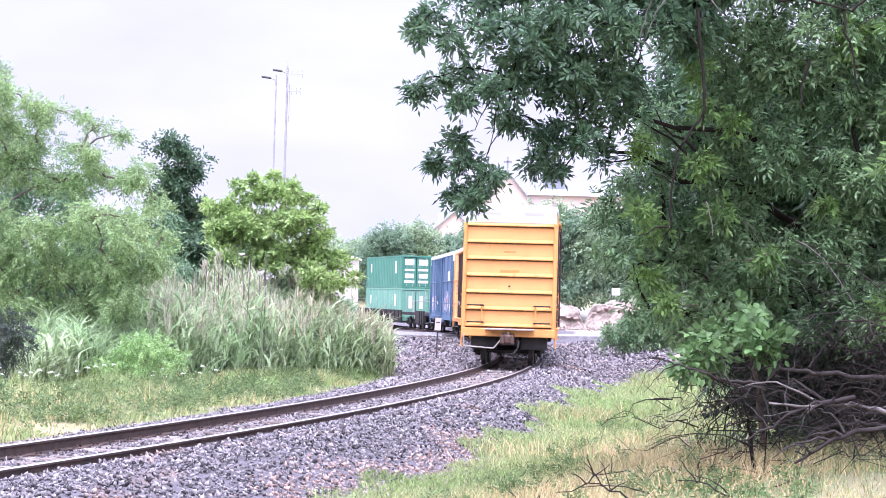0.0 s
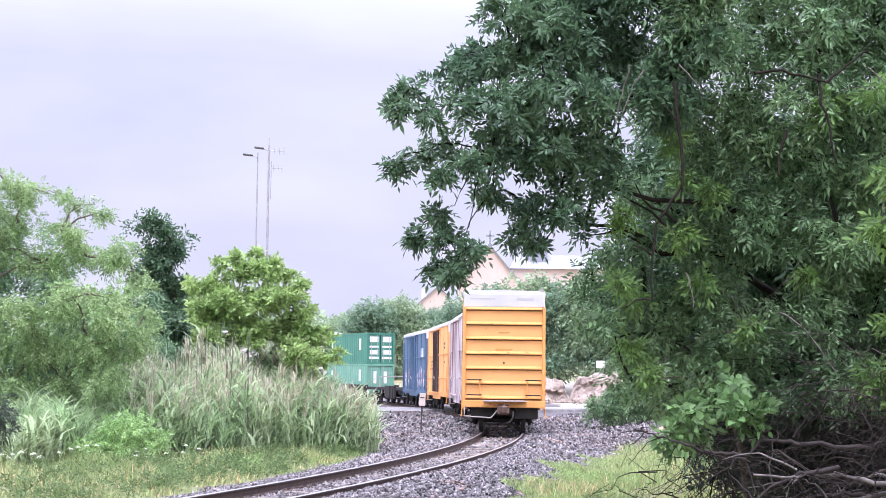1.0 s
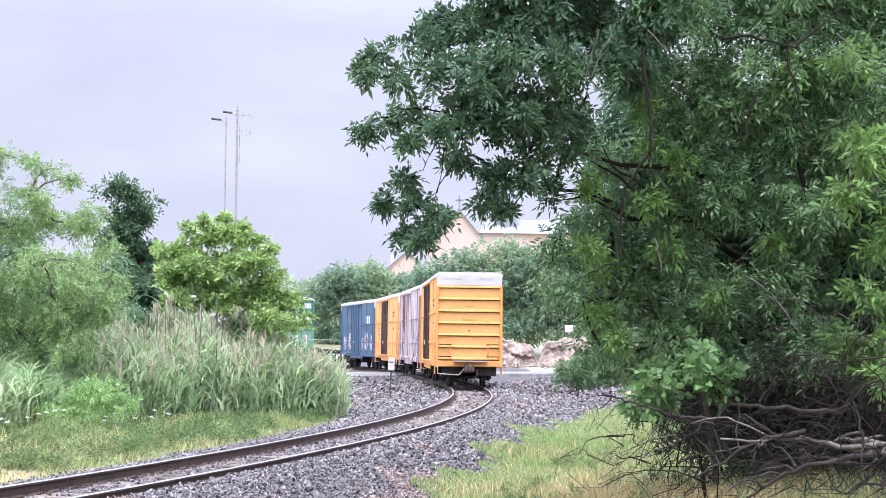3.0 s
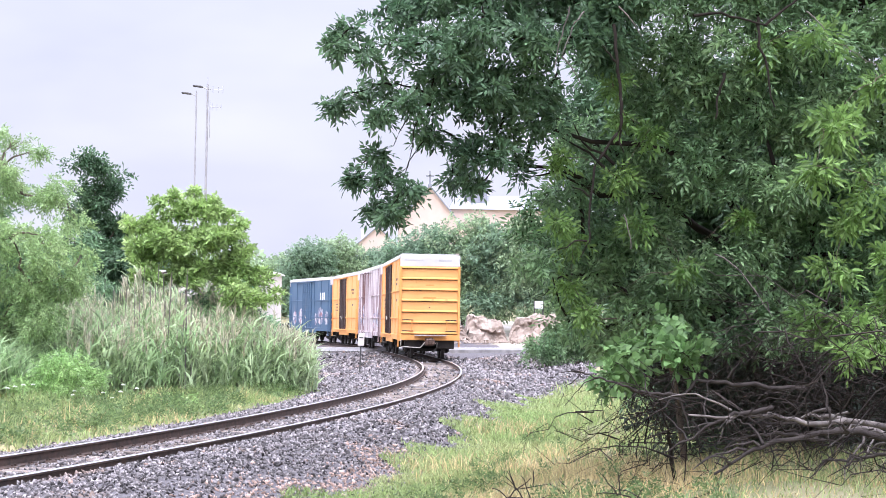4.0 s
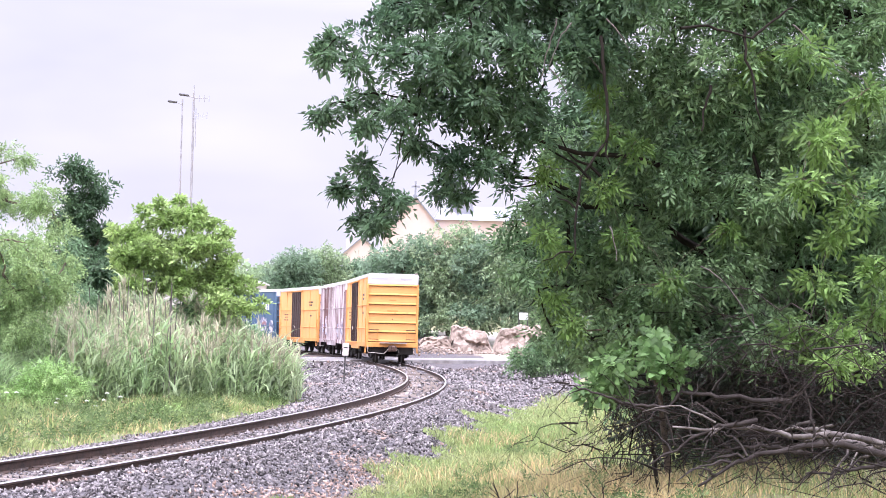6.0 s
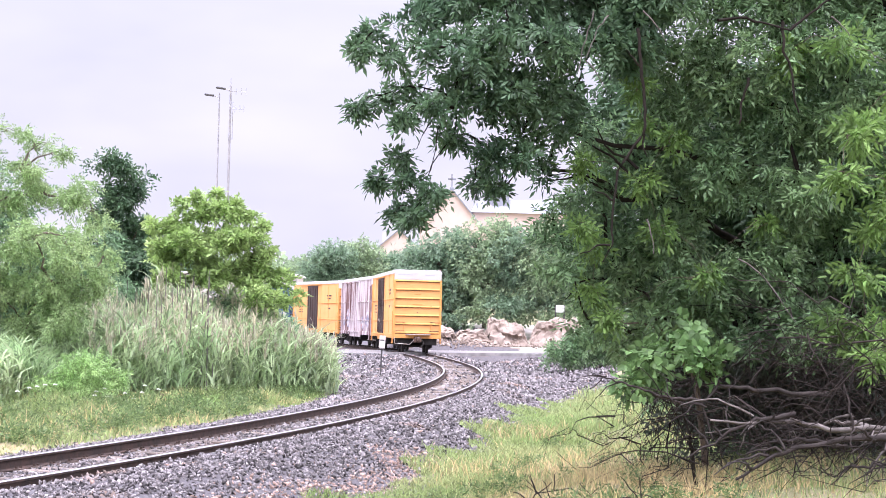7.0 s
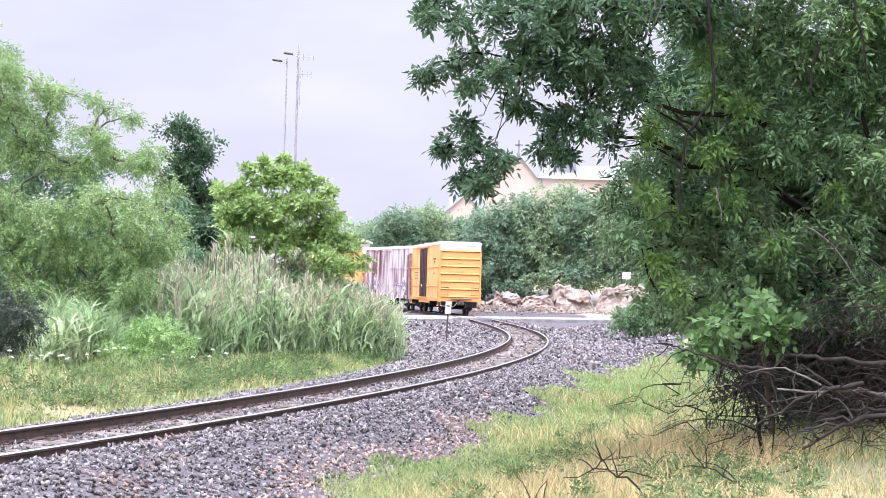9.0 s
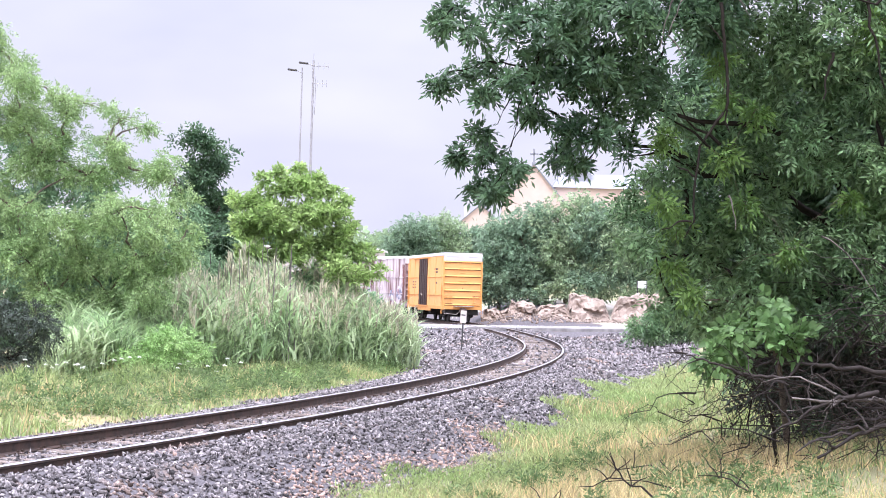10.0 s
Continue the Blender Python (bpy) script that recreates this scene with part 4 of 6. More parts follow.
THICKET_SIDE = bough(22.4, [(4.37, 3.96, 0.51, 0.40), (4.26, 2.48, 0.51, 0.33), (5.14, 4.75, 0.55, 0.48), (5.24, 3.74, 0.51, 0.48), (5.12, 2.79, 0.55, 0.43), (5.94, 4.62, 0.58, 0.51), (6.03, 3.69, 0.58, 0.51), (5.98, 2.75, 0.58, 0.43), (6.73, 4.79, 0.58, 0.58), (6.82, 3.71, 0.58, 0.58), (6.77, 2.70, 0.58, 0.51), (3.84, 2.04, 0.51, 0.29), (4.63, 1.91, 0.55, 0.32), (5.43, 1.90, 0.58, 0.33), (6.29, 1.89, 0.58, 0.33)], 1.4, 7, 0.0)
THICKET_TOP = bough(22.0, [(3.38, 6.22, 0.50, 0.43), (3.44, 6.79, 0.50, 0.40), (3.54, 5.40, 0.50, 0.38), (4.25, 5.53, 0.50, 0.38), (4.30, 6.39, 0.57, 0.45), (4.96, 5.48, 0.50, 0.43), (5.08, 6.34, 0.57, 0.50), (5.81, 5.50, 0.57, 0.43), (5.93, 6.43, 0.57, 0.50), (4.57, 7.07, 0.57, 0.43), (5.49, 7.13, 0.64, 0.43), (6.65, 6.10, 0.64, 0.64), (6.48, 7.09, 0.64, 0.50)], 1.4, 26, 0.0)
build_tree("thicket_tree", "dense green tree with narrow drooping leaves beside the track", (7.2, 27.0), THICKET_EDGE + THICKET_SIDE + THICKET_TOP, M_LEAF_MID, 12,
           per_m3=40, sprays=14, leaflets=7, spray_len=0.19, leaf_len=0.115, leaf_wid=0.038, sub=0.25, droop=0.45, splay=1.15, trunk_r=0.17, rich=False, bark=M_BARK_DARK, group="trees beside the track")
# backing clumps in the darker leaf colour, for shade inside the canopy
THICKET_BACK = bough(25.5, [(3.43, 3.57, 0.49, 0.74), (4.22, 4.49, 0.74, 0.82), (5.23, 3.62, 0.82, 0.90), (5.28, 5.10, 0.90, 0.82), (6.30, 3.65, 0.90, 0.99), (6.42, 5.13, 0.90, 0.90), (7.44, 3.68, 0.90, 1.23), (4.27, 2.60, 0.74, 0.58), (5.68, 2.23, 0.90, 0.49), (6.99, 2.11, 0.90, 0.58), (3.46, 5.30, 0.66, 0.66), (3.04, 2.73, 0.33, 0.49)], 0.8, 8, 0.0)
build_tree("thicket_tree", "tree behind the front foliage, dark-leaved for the canopy's inner shade", (9.6, 28.5), THICKET_BACK, M_LEAF_DARK, 18,
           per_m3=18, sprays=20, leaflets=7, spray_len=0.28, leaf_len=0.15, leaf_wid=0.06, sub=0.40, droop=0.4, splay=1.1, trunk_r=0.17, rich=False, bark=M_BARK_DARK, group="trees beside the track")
FRESH_SIDE = bough(20.6, [(5.49, 4.24, 0.29, 0.23), (5.72, 4.45, 0.27, 0.17), (5.29, 3.76, 0.23, 0.13), (6.18, 3.65, 0.27, 0.27), (5.98, 3.21, 0.17, 0.17), (6.36, 2.91, 0.24, 0.27), (5.78, 2.66, 0.27, 0.16), (5.51, 2.02, 0.17, 0.27), (5.86, 2.02, 0.24, 0.24), (6.13, 1.76, 0.20, 0.23), (5.69, 1.65, 0.13, 0.09), (6.47, 2.30, 0.27, 0.27), (6.30, 4.94, 0.20, 0.27), (5.06, 5.38, 0.17, 0.16), (5.54, 5.40, 0.27, 0.20)], 1.2, 9)
build_tree("sapling", "fresh light green sapling with narrow leaves", (7.7, 21.9), FRESH_SIDE, M_LEAF_FRESH, 13,
           per_m3=34, sprays=11, leaflets=7, spray_len=0.22, leaf_len=0.130, leaf_wid=0.042, sub=0.26, droop=0.5, trunk_r=0.07, limb_k=0.6, group="trees beside the track")
# no plant of its own: lighter clumps added where thicket leaves are backlit
BACKLIT_INNER = bough(21.9, [(3.15, 4.89, 0.11, 0.21), (3.26, 4.50, 0.08, 0.14), (3.24, 3.74, 0.25, 0.14), (2.52, 3.98, 0.20, 0.13), (3.66, 4.33, 0.16, 0.14), (3.53, 3.18, 0.18, 0.18), (2.75, 2.95, 0.18, 0.21), (2.72, 2.38, 0.14, 0.17), (2.91, 2.06, 0.17, 0.14), (4.87, 3.28, 0.14, 0.14), (4.12, 2.62, 0.18, 0.10), (2.53, 3.16, 0.17, 0.14)], 1.0, 10)
build_tree("sapling", "yellow-green leaf clumps added for backlit leaves inside the thicket", (4.6, 23.6), BACKLIT_INNER, M_LEAF_FRESH, 19,
           per_m3=46, sprays=10, leaflets=7, spray_len=0.19, leaf_len=0.105, leaf_wid=0.036, sub=0.24, droop=0.5, trunk_r=0.05, limb_k=0.6, group="trees beside the track")
SHRUB = bough(20.4, [(3.25, 1.58, 0.26, 0.22), (3.51, 1.78, 0.26, 0.24), (3.75, 1.89, 0.22, 0.22), (3.12, 1.34, 0.20, 0.16), (3.39, 1.38, 0.26, 0.17), (3.65, 1.55, 0.26, 0.20), (2.92, 1.28, 0.14, 0.13), (3.85, 1.59, 0.16, 0.17)], 1.0, 12)
build_tree("broadleaf_shrub", "broad-leaved green shrub over dead brush", (4.0, 21.4), SHRUB, M_LEAF_BROAD, 14,
           per_m3=90, sprays=8, leaflets=5, spray_len=0.17, leaf_len=0.12, leaf_wid=0.085, trunk_r=0.03, droop=0.1, category="shrub", bark=M_BARK_DARK)
# dark filler leaves added for the shade behind the brush
build_tree("undergrowth_shrub", "undergrowth added dark-leaved for the shade behind the brush", (7.4, 27.5), [(6.0, 27.0, 0.8, 1.1, 0.8, 0.9), (7.6, 26.0, 0.9, 1.2, 0.8, 1.0), (9.0, 25.0, 1.0, 1.2, 0.8, 1.1)], M_LEAF_DARK, 17,
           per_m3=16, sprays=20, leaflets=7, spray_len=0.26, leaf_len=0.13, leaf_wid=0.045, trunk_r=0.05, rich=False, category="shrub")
# low clumps whose dark leaf colour supplies the shade under the thicket
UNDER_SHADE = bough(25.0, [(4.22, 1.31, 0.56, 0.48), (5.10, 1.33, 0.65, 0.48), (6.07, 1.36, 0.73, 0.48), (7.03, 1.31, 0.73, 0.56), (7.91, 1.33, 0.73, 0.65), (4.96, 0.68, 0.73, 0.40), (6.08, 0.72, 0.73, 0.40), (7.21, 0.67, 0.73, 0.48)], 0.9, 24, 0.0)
build_tree("undergrowth_shrub", "undergrowth coloured dull and dark for the thicket's shade", (7.0, 25.6), UNDER_SHADE, M_LEAF_SHADE, 25,
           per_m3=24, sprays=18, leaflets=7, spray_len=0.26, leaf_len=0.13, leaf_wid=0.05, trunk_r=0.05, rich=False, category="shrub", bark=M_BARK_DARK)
build_tree("bank_shrub", "small leafy shrub at the foot of the ballast", (9.6, 86.5), [(9.0, 86.0, -0.1, 0.7, 0.6, 0.6), (10.1, 86.5, 0.4, 0.9, 0.7, 0.9), (11.4, 87.0, 0.9, 1.2, 0.9, 1.3)], M_LEAF_MID, 15,
           per_m3=9, sprays=18, leaflets=7, spray_len=0.4, leaf_len=0.2, leaf_wid=0.08, trunk_r=0.04, rich=False, category="shrub")
build_tree("thicket_tree", "dense green tree behind the shrubs beside the track", (8.5, 36.0), [(6.5, 35.0, 3.2, 1.2, 1.3, 1.6), (7.2, 35.0, 4.8, 1.6, 1.5, 1.9), (7.4, 36.0, 1.4, 1.7, 1.4, 1.4), (9.0, 36.0, 3.0, 1.8, 1.5, 2.4)], M_LEAF_MID, 16,
           per_m3=7, sprays=22, leaflets=7, spray_len=0.4, leaf_len=0.2, leaf_wid=0.07, trunk_r=0.15, rich=False, sub=0.5, group="trees beside the track")

# the hanging dark branch in front of the leaves
def build_hanging_branch():
    rng = np.random.default_rng(21)
    pts = np.array([(2.99, 20.40, 5.43), (3.04, 20.40, 4.96), (3.10, 20.40, 4.50), (3.09, 20.40, 4.20), (2.98, 20.40, 4.03), (2.78, 20.40, 3.72), (2.75, 20.40, 3.36), (2.73, 20.40, 3.03), (2.75, 20.40, 2.86), (2.63, 20.40, 2.66)])
    ob = empty("hanging_branch", pose(*pts[0]), "bare dark branch hanging before the foliage", "branch")
    t = np.linspace(0, len(pts) - 1, 30)
    fine = np.stack([np.interp(t, np.arange(len(pts)), pts[:, k]) for k in range(3)], 1) + rng.normal(0, 0.006, (30, 3))
    fast_mesh("stem", *tube(fine - pts[0], 0.021, 0.010, 7), M_BARK_DARK, ob)
    for a, b in (((2.75, 20.40, 2.86), (2.37, 20.40, 2.75)), ((2.75, 20.40, 3.36), (2.52, 20.40, 3.49)), ((3.09, 20.40, 4.20), (3.13, 20.40, 3.90)), ((3.04, 20.40, 4.96), (2.86, 20.40, 5.16))):
        fast_mesh("twig", *tube(bent(rng, a, b, 6, 0.12) - pts[0], 0.014, 0.006, 5), M_BARK_DARK, ob)


build_hanging_branch()
PALE_TWIGS = (((2.42, 19.90, 5.53), (2.24, 19.90, 4.81)), ((2.59, 19.90, 5.47), (2.33, 19.90, 4.97)), ((2.32, 19.90, 4.94), (2.54, 19.90, 4.65)), ((5.15, 19.90, 5.54), (5.37, 19.90, 5.32)), ((3.05, 19.90, 3.14), (3.15, 19.90, 2.75)), ((4.13, 19.90, 2.71), (4.80, 19.90, 2.01)), ((2.98, 19.90, 5.54), (3.25, 19.90, 5.19)))
DARK_TWIGS = (((0.78, 20.60, 4.49), (0.43, 20.60, 3.94)), ((0.74, 20.60, 4.49), (0.60, 20.60, 3.68)))
BOUGHS = (((4.66, 20.20, 5.51), (4.87, 20.20, 4.45)), ((3.89, 20.20, 5.49), (4.76, 20.20, 5.41)), ((4.27, 20.20, 4.84), (4.17, 20.20, 4.30)), ((4.76, 20.20, 5.41), (5.23, 20.20, 5.79)))
for k, (a, b) in enumerate(PALE_TWIGS + DARK_TWIGS + BOUGHS):
    rng_t = np.random.default_rng(40 + k)
    pale, thick = k < len(PALE_TWIGS), k >= len(PALE_TWIGS) + len(DARK_TWIGS)
    tw = empty("bare_twig", pose(*a), "thin bare pale twig among the leaves" if pale else "dark bare bough among the leaves", "branch", "bare twigs in the tree")
    fast_mesh("stem", *tube(bent(rng_t, a, b, 9, 0.06) - np.array(a), 0.020 if thick else 0.010, 0.010 if thick else 0.005, 6), M_DEADWOOD if pale else M_BARK_DARK, tw)


# dead brush under the trees
DEAD_LIMBS = ((0.038, [(6.30, 19.20, 0.69), (5.66, 19.20, 0.87), (5.15, 19.20, 0.82), (4.71, 19.20, 0.90), (4.39, 19.20, 0.94), (4.08, 19.20, 0.89), (3.70, 19.20, 0.91)]),
             (0.042, [(6.14, 18.70, 0.63), (5.52, 18.70, 0.77), (5.14, 18.70, 0.79), (4.47, 18.70, 0.64), (4.22, 18.70, 0.52), (3.89, 18.70, 0.31)]),
             (0.030, [(4.64, 19.20, 1.00), (4.30, 19.20, 0.94), (4.02, 19.20, 0.84), (3.77, 19.20, 0.68), (3.45, 19.20, 0.49)]),
             (0.055, [(6.53, 19.50, 0.58), (5.88, 19.50, 0.72), (5.43, 19.50, 0.89), (5.10, 19.50, 0.90)]),
             (0.035, [(6.56, 19.00, 0.55), (6.11, 19.00, 0.56), (5.61, 19.00, 0.47), (5.14, 19.00, 0.44)]),
             (0.030, [(5.18, 19.80, 1.18), (4.39, 19.80, 1.23), (3.94, 19.80, 1.27), (3.71, 19.80, 1.09), (3.85, 19.80, 0.67)]),
             (0.028, [(5.25, 19.30, 0.64), (4.74, 19.30, 0.72), (4.42, 19.30, 0.69), (4.36, 19.30, 0.50)]),
             (0.020, [(3.71, 19.60, 1.10), (3.19, 19.60, 1.15), (2.81, 19.60, 1.29), (2.46, 19.60, 1.36)]))


def build_brush():
    rng = np.random.default_rng(31)
    pieces = []
    for k in range(1250):
        bx = 3.4 + 5.0 * rng.uniform(0, 1) ** 0.65
        a = np.array([bx, rng.uniform(19.4 - 2.2 * min(max((bx - 4.0) / 1.6, 0), 1), 26.5), 0.0])
        g = height(a[0], a[1])
        a[2] = g + rng.uniform(0.05, 1.0) ** 0.8 * np.clip(0.35 + 0.75 * (a[0] - 2.6), 0.3, 1.9)
        d = unit(np.array([rng.normal(-0.35, 0.7), rng.normal(0, 0.5), rng.normal(-0.25, 0.5)]))
        L = rng.uniform(0.45, 1.6) * (0.55 if a[0] < 3.4 else 1.0)
        r = rng.uniform(0.0035, 0.011)
        p = bent(rng, a, a + d * L, 6, 0.24)
        p[:, 2] = np.maximum(p[:, 2], height(p[:, 0], p[:, 1]) + 0.02)
        pieces.append(tube(p, r, r * 0.3, 4))
        for q in range(2):
            i = rng.integers(1, 5)
            e = p[i] + unit(d + rng.normal(0, 0.8, 3)) * L * rng.uniform(0.2, 0.5)
            pieces.append(tube(bent(rng, p[i], e, 4, 0.2), r * 0.5, r * 0.25, 3))
    v, t = merged(pieces)
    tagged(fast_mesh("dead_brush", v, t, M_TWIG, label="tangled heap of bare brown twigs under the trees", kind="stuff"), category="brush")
    for k, (r, way) in enumerate(DEAD_LIMBS):
        rng2 = np.random.default_rng(60 + k)
        way = np.array(way)
        a = way[0]
        limb = empty("dead_limb", pose(*a), "bleached bare limb lying in the brush" if r > 0.04 else "grey bare limb lying in the brush", "branch", "dead limbs in the brush")
        q_ = np.linspace(0, len(way) - 1, 22)
        p = np.stack([np.interp(q_, np.arange(len(way)), way[:, j]) for j in range(3)], 1)
        p[1:-1] = (p[:-2] + 2 * p[1:-1] + p[2:]) / 4 + rng2.normal(0, 0.012, (20, 3))
        p[:, 2] = np.maximum(p[:, 2], height(p[:, 0], p[:, 1]) + 0.02)
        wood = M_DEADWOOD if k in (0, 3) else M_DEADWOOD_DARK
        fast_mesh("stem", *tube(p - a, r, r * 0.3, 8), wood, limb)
        for q in range(6):
            i = rng2.integers(4, 20)
            e = p[i] + unit(np.array([-0.8, -0.1, -0.1]) + rng2.normal(0, 0.55, 3)) * rng2.uniform(0.3, 0.9)
            e[2] = max(e[2], height(e[0], e[1]) + 0.02)
            fast_mesh("twig", *tube(bent(rng2, p[i], e, 7, 0.12) - a, r * 0.4, r * 0.12, 5), wood, limb)
    # stray twigs lying in the grass
    for k, (x, y, L) in enumerate(((2.0, 16.4, 0.8), (2.6, 18.2, 1.0), (1.2, 15.6, 0.5), (3.1, 17.0, 0.7), (2.9, 20.5, 1.1))):
        rng2 = np.random.default_rng(80 + k)
        z = height(x, y)
        tw = empty("fallen_twig", pose(x, y, z), "bare brown twig standing in the grass", "branch", "twigs in the grass")
        p = bent(rng2, (0, 0, 0.02), (-L, 0.1, 0.22), 8, 0.15)
        fast_mesh("stem", *tube(p, 0.012, 0.004, 5), M_TWIG, tw)
        for q in range(4):
            i = rng2.integers(1, 7)
            fast_mesh("twig", *tube(bent(rng2, p[i], p[i] + np.array([rng2.normal(-0.1, 0.15), 0.0, rng2.uniform(0.05, 0.3)]), 5, 0.1), 0.007, 0.003, 4), M_TWIG, tw)


build_brush()

# trees beyond the track
LEFT_BACK = bough(54.5, [(-13.99, 4.66, 1.23, 0.88), (-12.04, 4.36, 1.41, 0.70), (-13.76, 2.90, 1.41, 1.05), (-10.23, 3.18, 1.05, 1.05), (-8.80, 2.34, 1.05, 1.05), (-11.78, 1.72, 1.58, 0.88), (-8.49, 3.93, 0.53, 0.70), (-13.33, 6.09, 1.05, 0.70), (-11.19, 5.44, 0.88, 0.53), (-13.50, 0.62, 1.58, 0.88), (-15.36, 3.38, 1.41, 1.76)], 0.6, 23, 0.0)
build_tree("backing_tree", "dull green tree behind the feathery one", (-12.0, 56.0), LEFT_BACK, M_LEAF_BLUE, 57,
           per_m3=9, sprays=18, leaflets=7, spray_len=0.32, leaf_len=0.16, leaf_wid=0.065, trunk_r=0.12, rich=False, sub=0.4, group="trees across the track")
FEATHER_TOP = bough(50.0, [(-13.12, 8.08, 0.65, 0.58), (-12.29, 7.41, 0.68, 0.48), (-11.43, 6.91, 0.71, 0.42), (-10.56, 6.81, 0.65, 0.26), (-9.74, 6.59, 0.55, 0.23), (-9.14, 6.30, 0.35, 0.19), (-12.74, 6.47, 0.90, 0.58), (-11.39, 5.97, 0.81, 0.35), (-10.12, 5.74, 0.87, 0.29), (-12.21, 5.19, 0.97, 0.48), (-10.74, 4.86, 0.87, 0.42), (-9.49, 5.09, 0.84, 0.35), (-8.48, 5.05, 0.68, 0.45), (-8.01, 4.39, 0.42, 0.42), (-14.12, 8.79, 0.81, 0.71), (-14.05, 6.84, 0.97, 0.81)], 1.6, 13, 0.06)
FEATHER_LOW = bough(48.8, [(-12.35, 3.79, 0.88, 0.54), (-10.88, 3.41, 0.98, 0.50), (-9.38, 3.77, 0.85, 0.57), (-8.23, 3.56, 0.63, 0.69), (-12.15, 2.53, 0.98, 0.57), (-10.56, 2.42, 1.04, 0.60), (-9.02, 2.59, 0.85, 0.66), (-11.32, 1.34, 0.94, 0.54), (-9.74, 1.23, 0.82, 0.60), (-8.61, 1.58, 0.69, 0.69), (-13.96, 4.50, 1.10, 0.94), (-13.89, 2.45, 1.10, 0.94), (-7.89, 2.63, 0.57, 0.63), (-7.59, 3.42, 0.38, 0.47)], 1.3, 14, 0.06)
build_tree("feathery_tree", "tall feathery light green tree with drooping sprays", (-12.5, 51.0), FEATHER_TOP + FEATHER_LOW, M_LEAF_FEATHER, 51,
           per_m3=13, sprays=20, leaflets=9, spray_len=0.30, leaf_len=0.11, leaf_wid=0.042, trunk_r=0.14, droop=0.40, rich=False, sub=0.27, group="trees across the track")
DARK_CROWN = bough(62.0, [(-9.76, 7.04, 0.36, 0.26), (-8.98, 6.78, 0.56, 0.36), (-8.56, 6.19, 0.44, 0.40), (-9.22, 5.81, 0.72, 0.40), (-9.29, 5.00, 0.76, 0.48), (-8.51, 4.58, 0.60, 0.52), (-8.88, 3.41, 0.92, 0.88), (-9.84, 3.38, 0.60, 1.00), (-8.21, 2.43, 1.00, 0.80)], 1.2, 15, 0.0)
build_tree("dark_tree", "dark green tree rising behind the others", (-8.9, 63.0), DARK_CROWN, M_LEAF_DARK, 52,
           per_m3=22, sprays=16, leaflets=7, spray_len=0.30, leaf_len=0.17, leaf_wid=0.07, trunk_r=0.13, rich=False, sub=0.30, splay=1.2, group="trees across the track")
BRIGHT_TOP = bough(58.0, [(-6.45, 5.21, 0.17, 0.26), (-5.43, 5.62, 0.21, 0.30), (-7.56, 4.66, 0.15, 0.22), (-5.88, 4.99, 0.56, 0.37), (-6.99, 4.52, 0.49, 0.41), (-4.98, 5.11, 0.56, 0.45), (-4.28, 4.84, 0.34, 0.34), (-3.94, 4.24, 0.34, 0.37), (-4.69, 4.18, 0.71, 0.56), (-6.00, 3.99, 0.82, 0.64), (-6.97, 3.74, 0.60, 0.60), (-3.96, 3.35, 0.49, 0.49), (-3.23, 2.87, 0.52, 0.37), (-2.77, 2.40, 0.37, 0.30)], 1.4, 16, 0.08)
BRIGHT_LOW = bough(57.6, [(-4.38, 3.05, 0.67, 0.48), (-5.41, 3.02, 0.85, 0.48), (-6.70, 2.80, 0.67, 0.52), (-3.15, 2.25, 0.48, 0.33), (-3.90, 2.42, 0.56, 0.41), (-4.69, 5.24, 0.15, 0.26), (-3.78, 4.65, 0.15, 0.26), (-5.95, 5.39, 0.15, 0.26), (-3.57, 3.82, 0.22, 0.22)], 1.3, 17, 0.08)
build_tree("bright_tree", "bright green bushy tree above the reeds", (-5.6, 59.0), BRIGHT_TOP + BRIGHT_LOW, M_LEAF_LIGHT, 53,
           per_m3=30, sprays=12, leaflets=7, spray_len=0.22, leaf_len=0.19, leaf_wid=0.08, trunk_r=0.11, droop=-0.4, rich=False, sub=0.20, splay=1.3, group="trees across the track")
build_tree("hedge_shrub", "dark green undergrowth behind the reeds", (-9.5, 57.0), [(-9.0, 56.5, 1.6, 1.9, 1.0, 1.7), (-6.0, 58.5, 1.0, 2.4, 0.9, 1.5), (-12.5, 54.0, 1.0, 2.4, 1.0, 1.7), (-3.6, 60.0, 0.6, 1.4, 0.8, 1.2)], M_LEAF_BLUE, 54,
           per_m3=7, sprays=22, leaflets=7, spray_len=0.36, leaf_len=0.17, leaf_wid=0.06, trunk_r=0.06, rich=False, sub=0.45, category="shrub")
VERGE_BUSH = bough(46.0, [(-7.51, 0.36, 0.74, 0.39), (-8.31, -0.11, 0.50, 0.39), (-6.76, 0.06, 0.45, 0.36), (-7.49, -0.23, 0.89, 0.33), (-8.90, -0.42, 0.36, 0.27), (-5.40, -0.46, 0.59, 0.21), (-4.21, -0.50, 0.50, 0.15)], 1.2, 18)
build_tree("verge_shrub", "light green bush at the edge of the grass", (-7.6, 46.3), VERGE_BUSH, M_LEAF_VERGE, 55,
           per_m3=60, sprays=16, leaflets=9, spray_len=0.20, leaf_len=0.08, leaf_wid=0.032, trunk_r=0.03, rich=False, sub=0.3, category="shrub")
DARK_SHRUB = bough(43.0, [(-10.93, 0.99, 0.64, 0.47), (-10.28, 0.52, 0.55, 0.50), (-10.89, -0.12, 0.64, 0.50), (-9.93, 0.94, 0.31, 0.31), (-11.82, 0.47, 0.64, 0.78), (-10.33, -0.39, 0.42, 0.31)], 1.2, 19, 0.0)
